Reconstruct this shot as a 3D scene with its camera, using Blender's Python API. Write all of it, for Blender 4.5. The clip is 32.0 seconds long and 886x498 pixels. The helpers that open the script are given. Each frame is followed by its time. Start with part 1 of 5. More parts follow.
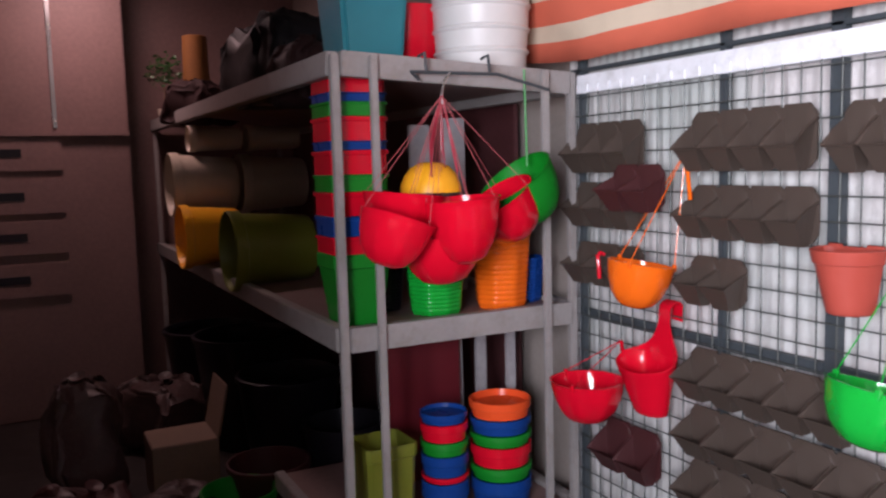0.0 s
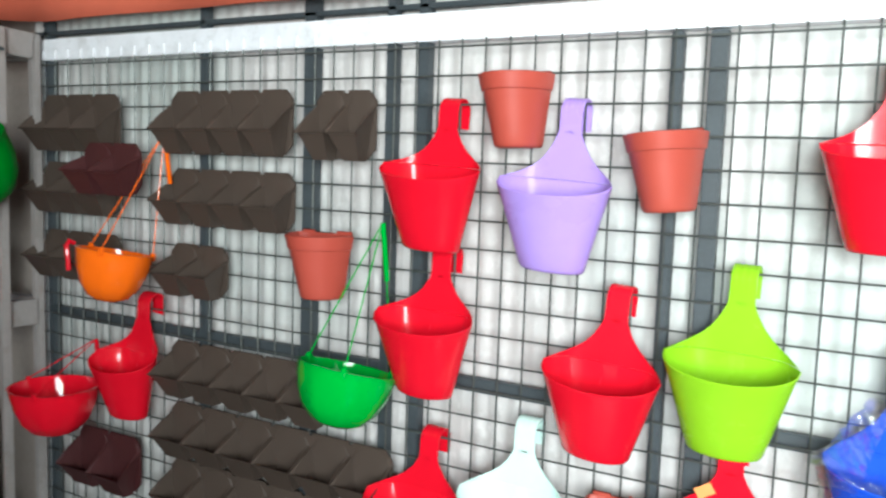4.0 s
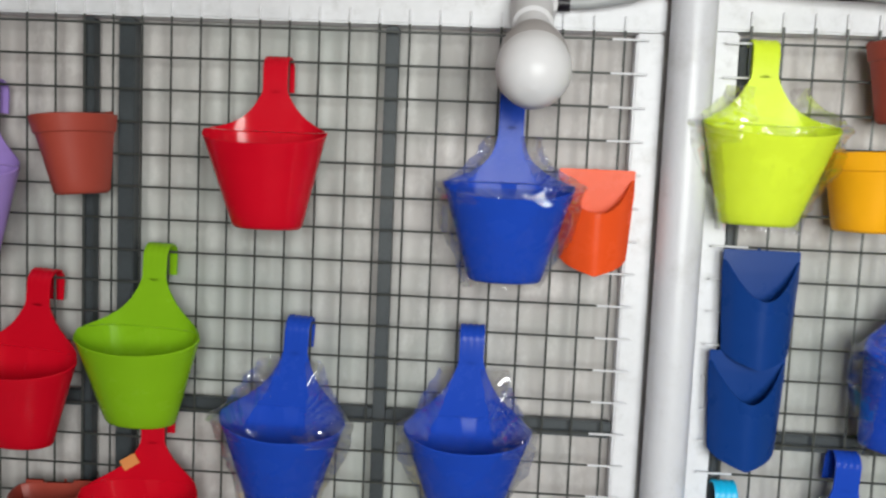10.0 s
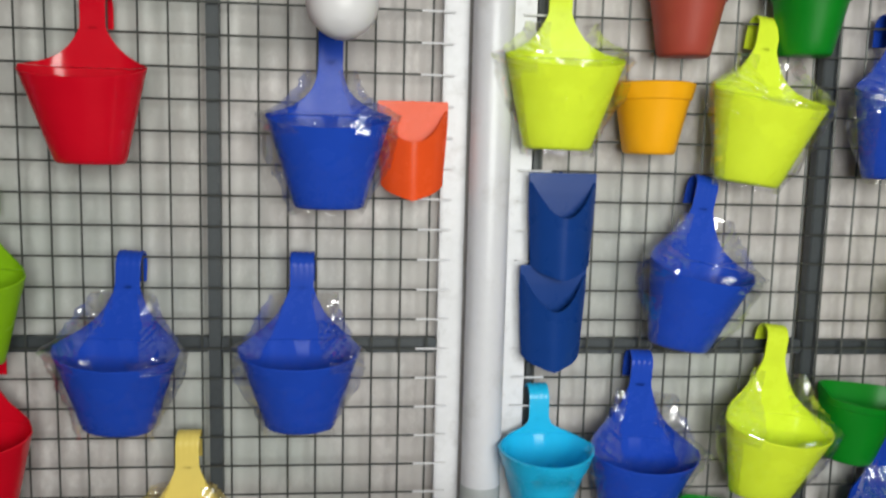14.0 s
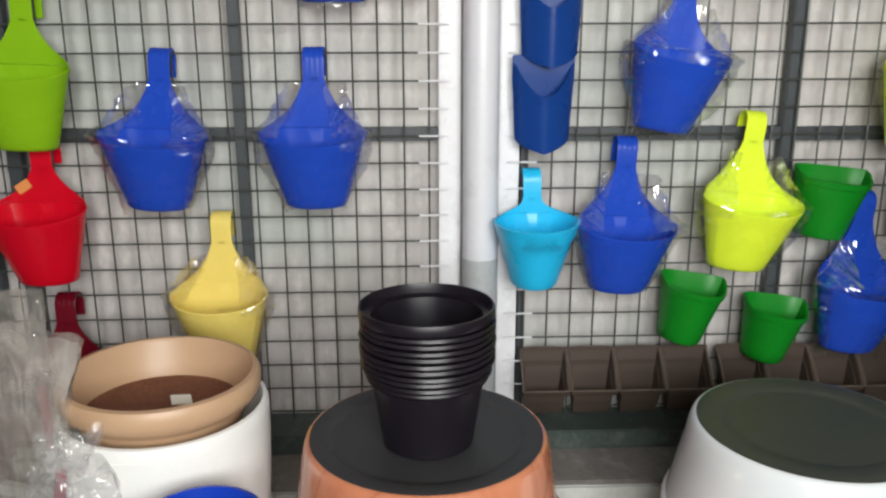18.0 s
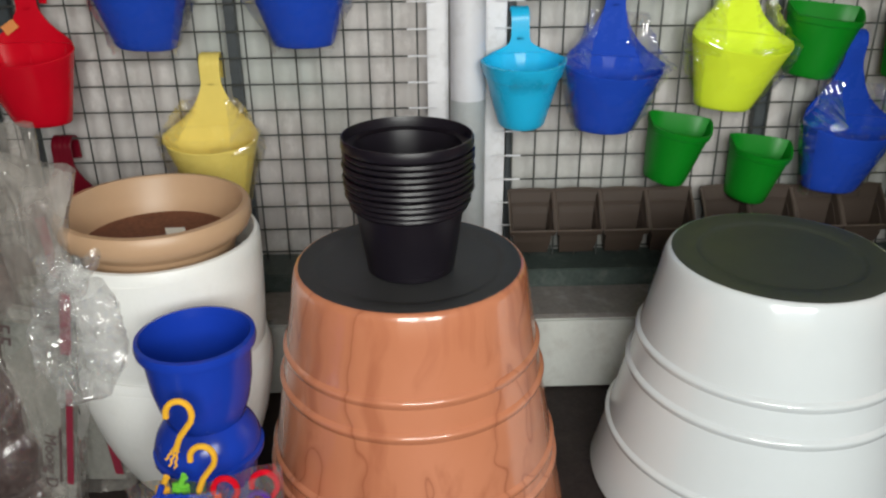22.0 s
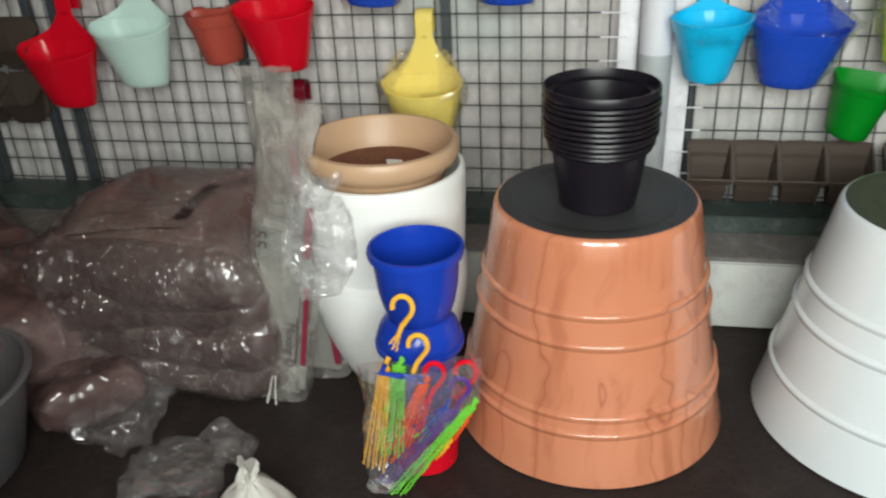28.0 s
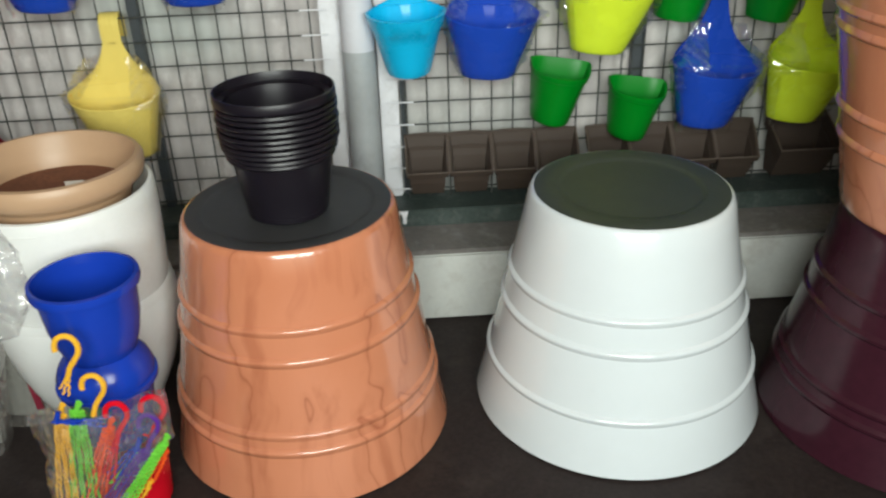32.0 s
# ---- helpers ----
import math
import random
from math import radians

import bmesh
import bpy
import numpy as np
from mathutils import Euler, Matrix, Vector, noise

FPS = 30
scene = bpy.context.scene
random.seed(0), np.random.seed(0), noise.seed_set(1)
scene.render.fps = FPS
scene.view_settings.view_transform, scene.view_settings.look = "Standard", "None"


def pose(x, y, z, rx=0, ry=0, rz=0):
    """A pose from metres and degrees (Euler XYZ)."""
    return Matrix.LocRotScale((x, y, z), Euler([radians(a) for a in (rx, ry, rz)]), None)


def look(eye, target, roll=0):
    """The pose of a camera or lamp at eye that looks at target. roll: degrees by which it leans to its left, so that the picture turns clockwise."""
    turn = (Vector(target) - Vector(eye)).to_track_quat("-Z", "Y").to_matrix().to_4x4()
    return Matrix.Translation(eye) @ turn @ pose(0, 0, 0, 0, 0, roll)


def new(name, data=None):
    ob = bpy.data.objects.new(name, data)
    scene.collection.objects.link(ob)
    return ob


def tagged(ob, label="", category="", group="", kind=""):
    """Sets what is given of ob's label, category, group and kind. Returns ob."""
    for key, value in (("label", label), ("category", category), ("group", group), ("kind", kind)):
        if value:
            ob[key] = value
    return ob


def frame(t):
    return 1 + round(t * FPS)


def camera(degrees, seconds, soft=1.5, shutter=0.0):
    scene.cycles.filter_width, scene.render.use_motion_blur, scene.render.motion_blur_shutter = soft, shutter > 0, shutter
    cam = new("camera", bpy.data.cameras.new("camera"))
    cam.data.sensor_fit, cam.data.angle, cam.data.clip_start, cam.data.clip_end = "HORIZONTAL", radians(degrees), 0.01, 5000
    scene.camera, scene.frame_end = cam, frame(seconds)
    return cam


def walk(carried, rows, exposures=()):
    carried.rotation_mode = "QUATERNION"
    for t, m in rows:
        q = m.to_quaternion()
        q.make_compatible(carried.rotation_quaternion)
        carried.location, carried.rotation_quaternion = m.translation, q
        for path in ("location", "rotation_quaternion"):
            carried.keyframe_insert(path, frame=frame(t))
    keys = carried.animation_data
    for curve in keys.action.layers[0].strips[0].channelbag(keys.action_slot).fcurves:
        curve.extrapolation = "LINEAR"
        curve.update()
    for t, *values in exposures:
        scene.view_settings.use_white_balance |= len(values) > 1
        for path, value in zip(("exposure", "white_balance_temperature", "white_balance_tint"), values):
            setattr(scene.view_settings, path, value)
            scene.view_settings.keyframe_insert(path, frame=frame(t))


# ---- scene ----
from mathutils.bvhtree import BVHTree

cam = camera(56.5, 32.0, soft=2.3, shutter=0.5)
PATH = [
    (0, (-0.145, 0.087, 1.279), (-1.915, 0.996, 1.072), -1.5),
    (0.5, (-0.153, 0.097, 1.277), (-1.874, 1.095, 1.068), -1.2),
    (1, (-0.158, 0.11, 1.269), (-1.82, 1.205, 1.063), -0.9),
    (1.5, (-0.165, 0.125, 1.262), (-1.762, 1.311, 1.057), -0.6),
    (2, (-0.182, 0.139, 1.256), (-1.656, 1.475, 1.05), 0.0),
    (2.5, (-0.194, 0.157, 1.246), (-1.524, 1.636, 1.043), 0.7),
    (3, (-0.198, 0.166, 1.242), (-1.373, 1.771, 1.038), 1.1),
    (3.5, (-0.188, 0.183, 1.247), (-1.254, 1.862, 1.036), 1.5),
    (4, (-0.18, 0.201, 1.244), (-1.156, 1.935, 1.037), 1.9),
    (4.5, (-0.167, 0.219, 1.239), (-1.048, 2.003, 1.038), 2.3),
    (6.5, (-0.119, 0.255, 1.227), (-0.67, 2.169, 1.044), 2.1),
    (7, (-0.096, 0.262, 1.243), (-0.569, 2.194, 1.034), 1.9),
    (7.5, (-0.081, 0.258, 1.227), (-0.502, 2.204, 1.032), 2.2),
    (8, (-0.053, 0.255, 1.225), (-0.398, 2.215, 1.031), 2.5),
    (8.5, (0.005, 0.255, 1.231), (-0.274, 2.225, 1.03), 2.6),
    (9, (0.061, 0.247, 1.24), (-0.153, 2.224, 1.029), 2.8),
    (9.5, (0.104, 0.235, 1.23), (-0.062, 2.219, 1.041), 2.7),
    (10, (0.142, 0.22, 1.231), (0.023, 2.209, 1.058), 2.5),
    (10.5, (0.163, 0.208, 1.24), (0.088, 2.199, 1.069), 2.4),
    (11, (0.199, 0.199, 1.247), (0.168, 2.192, 1.079), 2.3),
    (11.5, (0.231, 0.19, 1.249), (0.252, 2.184, 1.088), 2.3),
    (12, (0.256, 0.183, 1.244), (0.347, 2.175, 1.087), 2.0),
    (12.5, (0.27, 0.176, 1.231), (0.401, 2.165, 1.072), 2.0),
    (13, (0.267, 0.168, 1.213), (0.424, 2.154, 1.04), 2.0),
    (13.5, (0.249, 0.157, 1.199), (0.429, 2.138, 0.997), 1.9),
    (14, (0.212, 0.133, 1.182), (0.412, 2.108, 0.935), 1.4),
    (14.5, (0.175, 0.1, 1.153), (0.405, 2.065, 0.862), 1.1),
    (15, (0.16, 0.07, 1.138), (0.423, 2.023, 0.795), 1.1),
    (15.5, (0.164, 0.065, 1.138), (0.432, 2.011, 0.758), 1.2),
    (17.5, (0.287, -0.044, 1.052), (0.39, 1.898, 0.587), -0.0),
    (18, (0.291, -0.048, 1.045), (0.367, 1.88, 0.516), -0.1),
    (18.5, (0.296, -0.059, 1.038), (0.363, 1.86, 0.478), -0.2),
    (19, (0.303, -0.067, 1.034), (0.357, 1.838, 0.427), -0.3),
    (19.5, (0.31, -0.068, 1.029), (0.363, 1.821, 0.376), -0.3),
    (20, (0.314, -0.07, 1.022), (0.368, 1.804, 0.324), -0.4),
    (20.5, (0.313, -0.071, 1.015), (0.369, 1.785, 0.273), -0.3),
    (21, (0.318, -0.079, 1.01), (0.371, 1.763, 0.232), -0.4),
    (21.5, (0.323, -0.086, 1.007), (0.376, 1.742, 0.198), -0.4),
    (22, (0.328, -0.097, 1.006), (0.378, 1.723, 0.178), -0.5),
    (22.5, (0.334, -0.109, 1.007), (0.383, 1.702, 0.158), -0.5),
    (23, (0.341, -0.123, 1.011), (0.385, 1.683, 0.153), -0.6),
    (23.5, (0.339, -0.135, 1.009), (0.387, 1.673, 0.156), -0.6),
    (24, (0.334, -0.15, 1.009), (0.38, 1.652, 0.142), -0.5),
    (24.5, (0.326, -0.19, 0.999), (0.366, 1.595, 0.098), -0.8),
    (26.5, (0.317, -0.279, 1.046), (0.27, 1.481, 0.097), -0.6),
    (27, (0.308, -0.286, 1.045), (0.194, 1.472, 0.097), -1.0),
    (27.5, (0.3, -0.291, 1.046), (0.089, 1.463, 0.109), -2.0),
    (28, (0.297, -0.287, 1.052), (-0.046, 1.458, 0.137), -2.8),
    (28.5, (0.301, -0.276, 1.05), (-0.124, 1.452, 0.138), -2.7),
    (29, (0.317, -0.263, 1.053), (-0.134, 1.458, 0.139), -2.6),
    (29.5, (0.338, -0.25, 1.052), (-0.094, 1.475, 0.138), -2.3),
    (30, (0.366, -0.237, 1.054), (0.045, 1.509, 0.131), -1.7),
    (30.5, (0.399, -0.226, 1.052), (0.226, 1.538, 0.125), -1.4),
    (31, (0.429, -0.216, 1.055), (0.382, 1.547, 0.112), -1.0),
    (31.5, (0.46, -0.215, 1.05), (0.499, 1.547, 0.105), -1.6),
    (32, (0.493, -0.215, 1.046), (0.586, 1.544, 0.098), -1.8),
]
EXPOSURES = [(0, 1.94, 5950, 24), (1.2, 1.95, 5950, 18), (2.2, 1.95, 5850, 5), (4.5, 1.85, 6000, 3), (7, 1.16, 6300, 4), (9, 0.7, 6300, 7), (10, 0.25, 6450, 9), (12, 0.16, 6500, 8), (13, 0.12, 6550, 8), (15, 0.22, 6600, 9), (18, 0.41, 6600, 11), (19, 0.14, 6600, 11), (23, 0.15, 6650, 8), (28, 0.44, 6500, 5), (30, 0.47, 6500, 4), (32, 0.35, 6550, 3)]
walk(cam, [(t, look(eye, target, roll)) for t, eye, target, roll in PATH], EXPOSURES)

# ---------------- light ----------------
world = bpy.data.worlds.new("world")
scene.world = world
world.use_nodes = True
wn = world.node_tree
sky = wn.nodes.new("ShaderNodeTexSky")
sky.sky_type, sky.sun_disc = "NISHITA", False
sky.sun_elevation, sky.sun_rotation = radians(50), radians(200)
wn.links.new(sky.outputs[0], wn.nodes["Background"].inputs[0])
wn.nodes["Background"].inputs[1].default_value = 0.12


def area_lamp(name, m, sx, sy, watts, color):
    d = bpy.data.lights.new(name, "AREA")
    d.shape, d.size, d.size_y, d.energy, d.color = "RECTANGLE", sx, sy, watts, color
    ob = new(name, d)
    ob.matrix_world = m
    return ob


# daylight through the two bays of the open shop front, behind the camera
for x in (0.27, 1.01):
    area_lamp("shopfront_daylight", look((x, -1.0, 1.36), (x, 1.5, 1.0)), 0.62, 0.9, 27, (0.97, 0.99, 0.95))
# warm lamp that hangs before the far end of the rack
area_lamp("rack_lamp", look((-4.2, 0.4, 2.35), (-4.2, 0.4, 0)), 0.25, 0.25, 2.6, (1.0, 0.66, 0.56))


# ---------------- materials ----------------
def nodes_of(name):
    m = bpy.data.materials.new(name)
    m.use_nodes = True
    nt = m.node_tree
    return m, nt, nt.nodes["Principled BSDF"]


def noise_node(nt, scale, detail=4, rough=0.55, stretch=None):
    tc = nt.nodes.new("ShaderNodeTexCoord")
    mp = nt.nodes.new("ShaderNodeMapping")
    if stretch:
        mp.inputs["Scale"].default_value = stretch
    n = nt.nodes.new("ShaderNodeTexNoise")
    n.inputs["Scale"].default_value, n.inputs["Detail"].default_value, n.inputs["Roughness"].default_value = scale, detail, rough
    nt.links.new(tc.outputs["Object"], mp.inputs[0])
    nt.links.new(mp.outputs[0], n.inputs[0])
    return n


def ramp(nt, fac, stops):
    r = nt.nodes.new("ShaderNodeValToRGB")
    while len(r.color_ramp.elements) < len(stops):
        r.color_ramp.elements.new(0.5)
    for e, (p, c) in zip(r.color_ramp.elements, stops):
        e.position, e.color = p, (*c, 1) if len(c) == 3 else c
    nt.links.new(fac, r.inputs[0])
    return r


def mixed(nt, fac, a, b, mode="MIX"):
    m = nt.nodes.new("ShaderNodeMix")
    m.data_type, m.blend_type = "RGBA", mode
    for socket, v in ((m.inputs[0], fac), (m.inputs[6], a), (m.inputs[7], b)):
        if isinstance(v, (int, float)):
            socket.default_value = v
        elif isinstance(v, tuple):
            socket.default_value = (*v, 1)
        else:
            nt.links.new(v, socket)
    return m.outputs[2]


def bumped(nt, p, height, strength, dist=0.002):
    b = nt.nodes.new("ShaderNodeBump")
    b.inputs["Strength"].default_value, b.inputs["Distance"].default_value = strength, dist
    nt.links.new(height, b.inputs["Height"])
    nt.links.new(b.outputs[0], p.inputs["Normal"])


def shade(c, k):
    return tuple(min(1, v * k) for v in c)


def surface(name, color, rough=0.4, metal=0.0, vary=0.12, big=6.0, fine=120.0, bump=0.1, coat=0.0, dirt=None, stretch=None, spec=0.5):
    """A procedural surface: broad stains and fine grain in colour, roughness and relief."""
    m, nt, p = nodes_of(name)
    a, b = noise_node(nt, big, 5, 0.6, stretch), noise_node(nt, fine, 3, 0.5, stretch)
    c1 = ramp(nt, a.outputs[0], [(0.3, shade(color, 1 - vary)), (0.7, shade(color, 1 + vary))]).outputs[0]
    c2 = mixed(nt, 0.25 * vary / 0.12 if vary < 0.48 else 0.9, c1, ramp(nt, b.outputs[0], [(0.3, shade(color, 1 - vary)), (0.7, shade(color, 1 + vary))]).outputs[0])
    if dirt:
        d = noise_node(nt, big * 2.3, 7, 0.7, stretch)
        c2 = mixed(nt, ramp(nt, d.outputs[0], [(0.52, (0, 0, 0)), (0.72, (0.7, 0.7, 0.7))]).outputs[0], c2, dirt)
    nt.links.new(c2, p.inputs["Base Color"])
    r = ramp(nt, a.outputs[0], [(0.3, (max(0, rough - 0.07),) * 3), (0.7, (min(1, rough + 0.07),) * 3)])
    nt.links.new(r.outputs[0], p.inputs["Roughness"])
    p.inputs["Metallic"].default_value = metal
    p.inputs["Coat Weight"].default_value, p.inputs["Coat Roughness"].default_value = coat, 0.05
    p.inputs["Specular IOR Level"].default_value = spec
    bumped(nt, p, b.outputs[0], bump, 0.001)
    return m


def plastic(name, color, rough=0.32):
    sheen = 0.14 if name in ("blue", "navy", "lime", "yellow", "vermilion", "leaf", "lilac") else 0.38
    return surface("plastic_" + name, color, rough, vary=0.05, big=14, fine=260, bump=0.04, spec=sheen)


P = {n: plastic(n, c, r) for n, c, r in (
    ("red", (0.62, 0.004, 0.018), 0.22), ("bowlred", (0.62, 0.004, 0.018), 0.1), ("lilac", (0.36, 0.24, 0.62), 0.3), ("leaf", (0.23, 0.46, 0.012), 0.25),
    ("lime", (0.7, 0.86, 0.045), 0.28), ("blue", (0.015, 0.064, 0.46), 0.27), ("navy", (0.008, 0.045, 0.22), 0.3),
    ("mint", (0.55, 0.72, 0.66), 0.4), ("yellow", (0.8, 0.63, 0.16), 0.3), ("cyan", (0.015, 0.5, 0.85), 0.3),
    ("clay", (0.38, 0.062, 0.042), 0.45), ("green", (0.002, 0.2, 0.012), 0.42), ("orange", (0.95, 0.43, 0.01), 0.35),
    ("vermilion", (0.78, 0.085, 0.018), 0.26), ("tangerine", (0.8, 0.13, 0.005), 0.1), ("brown", (0.06, 0.043, 0.034), 0.5),
    # first red here is darkened for the shade behind the tan planter
    ("dimred", (0.13, 0.003, 0.012), 0.35), ("maroon", (0.055, 0.015, 0.016), 0.5), ("black", (0.009, 0.007, 0.011), 0.36), ("signal", (0.004, 0.33, 0.03), 0.1),
    ("bluepot", (0.009, 0.042, 0.38), 0.22), ("cream", (0.55, 0.46, 0.36), 0.45), ("olive", (0.15, 0.165, 0.016), 0.4),
    ("teal", (0.02, 0.2, 0.25), 0.45), ("chainyellow", (0.8, 0.42, 0.03), 0.35), ("chaingreen", (0.16, 0.55, 0.05), 0.35),
    ("purple", (0.09, 0.02, 0.26), 0.35), ("bulbwhite", (0.68, 0.67, 0.69), 0.38))}
WHITE_PAINT = surface("white_painted_steel", (0.74, 0.74, 0.77), 0.45, vary=0.1, big=9, fine=90, bump=0.25, dirt=(0.5, 0.49, 0.49))
# white rack paint darkened all over to carry the corner's dimness
SHELF_PAINT = surface("dimmed_white_angle", (0.275, 0.25, 0.24), 0.5, vary=0.14, big=7, fine=80, bump=0.25, dirt=(0.2, 0.17, 0.15))
POLE_PAINT = surface("white_pipe_paint", (0.66, 0.66, 0.7), 0.35, vary=0.07, big=5, fine=60, bump=0.12, dirt=(0.5, 0.49, 0.5))
GREY_STEEL = surface("grey_primed_steel", (0.042, 0.05, 0.056), 0.5, vary=0.2, big=12, fine=140, bump=0.2)
WIRE = surface("weld_wire", (0.075, 0.08, 0.075), 0.42, 0.35, vary=0.2, big=30, fine=200, bump=0.15)
FLOOR = surface("dark_floor", (0.022, 0.0155, 0.0145), 0.6, vary=0.35, big=5, fine=130, bump=0.4, dirt=(0.045, 0.034, 0.031), spec=0.25)
# tray brown made lighter: the light caught along the lips is put into colour
TRAY_LIP = surface("lit_brown_lip", (0.11, 0.085, 0.07), 0.32, vary=0.12, big=20, fine=160, bump=0.1)
PLASTER = surface("kerb_plaster", (0.55, 0.56, 0.53), 0.7, vary=0.12, big=5, fine=90, bump=0.4, dirt=(0.36, 0.33, 0.3))
CEMENT = surface("grey_cement", (0.17, 0.155, 0.145), 0.75, vary=0.22, big=8, fine=110, bump=0.5, dirt=(0.3, 0.3, 0.29))
ROOM = surface("room_plaster", (0.32, 0.27, 0.24), 0.8, vary=0.15, big=2, fine=60, bump=0.3)
DARKWALL = surface("brown_board", (0.2, 0.12, 0.11), 0.55, vary=0.2, big=2, fine=50, bump=0.2)
WHITE_GLAZE = surface("white_glossy_planter", (0.64, 0.68, 0.7), 0.16, vary=0.03, big=5, fine=70, bump=0.05, coat=0.6)
MATT_WHITE = surface("matt_white_fibre", (0.8, 0.8, 0.78), 0.45, vary=0.05, big=5, fine=150, bump=0.5, dirt=(0.7, 0.68, 0.64))
DARK_BASE = surface("dark_grey_base", (0.031, 0.031, 0.033), 0.6, vary=0.15, big=8, fine=150, bump=0.3)
OLIVE_BASE = surface("dark_olive_base", (0.036, 0.042, 0.037), 0.5, vary=0.15, big=8, fine=150, bump=0.3)
TAN = surface("tan_resin", (0.5, 0.32, 0.195), 0.42, vary=0.06, big=7, fine=120, bump=0.15)
MAROON_GLAZE = surface("maroon_glaze", (0.036, 0.009, 0.016), 0.2, vary=0.2, big=5, fine=60, bump=0.1, coat=0.1, spec=0.3)
SACK = surface("woven_sack", (0.5, 0.48, 0.44), 0.6, vary=0.12, big=12, fine=300, bump=0.6)
PAPER = surface("paper", (0.7, 0.66, 0.58), 0.7, vary=0.05)
INK = surface("dark_ink", (0.09, 0.06, 0.06), 0.7, vary=0.1)
INK_BAR = surface("dark_print", (0.018, 0.01, 0.01), 0.5, vary=0.1)
INK_FAINT = surface("faded_ink", (0.085, 0.058, 0.053), 0.6, vary=0.2)
REDINK = surface("crimson_ink", (0.2, 0.015, 0.035), 0.5, vary=0.1)
TAG = surface("orange_price_tag", (0.75, 0.28, 0.08), 0.6, vary=0.05)
CARD = surface("cardboard", (0.2, 0.13, 0.09), 0.8, vary=0.15, big=8, fine=120, bump=0.3)
CLOTH_A = surface("coral_canvas", (0.62, 0.13, 0.07), 0.8, vary=0.08, big=9, fine=420, bump=0.5)
CLOTH_B = surface("cream_canvas", (0.62, 0.5, 0.37), 0.8, vary=0.08, big=9, fine=420, bump=0.5)
CABLE = surface("grey_conduit", (0.4, 0.41, 0.42), 0.45, vary=0.08)
CORD = surface("pinkish_cord", (0.45, 0.1, 0.11), 0.3, vary=0.1)
STEEL = surface("bright_steel", (0.5, 0.5, 0.5), 0.3, 0.9, vary=0.1)


def sheet_material():
    """Pale corrugated sheet behind the mesh: streaks, dull sheen and specks."""
    m, nt, p = nodes_of("pale_corrugated_sheet")
    a = noise_node(nt, 5, 6, 0.65, (1.8, 1, 0.8))
    b = noise_node(nt, 23, 5, 0.68, (1.3, 1, 0.7))
    c = ramp(nt, a.outputs[0], [(0.3, (0.44, 0.41, 0.4)), (0.7, (0.565, 0.53, 0.515))]).outputs[0]
    d = mixed(nt, ramp(nt, b.outputs[0], [(0.5, (0, 0, 0)), (0.7, (0.6, 0.6, 0.6))]).outputs[0], c, (0.7, 0.67, 0.655))
    g = noise_node(nt, 2.1, 3, 0.5)
    d = mixed(nt, ramp(nt, g.outputs[0], [(0.48, (0, 0, 0)), (0.68, (0.6, 0.6, 0.6))]).outputs[0], d, (0.39, 0.44, 0.41))
    e = noise_node(nt, 11, 6, 0.7)
    d = mixed(nt, ramp(nt, e.outputs[0], [(0.6, (0, 0, 0)), (0.75, (0.4, 0.4, 0.4))]).outputs[0], d, (0.3, 0.29, 0.28))
    nt.links.new(d, p.inputs["Base Color"])
    p.inputs["Specular IOR Level"].default_value = 0.3
    r = ramp(nt, b.outputs[0], [(0.3, (0.62,) * 3), (0.7, (0.42,) * 3)])
    nt.links.new(r.outputs[0], p.inputs["Roughness"])
    bumped(nt, p, b.outputs[0], 0.3, 0.003)
    return m


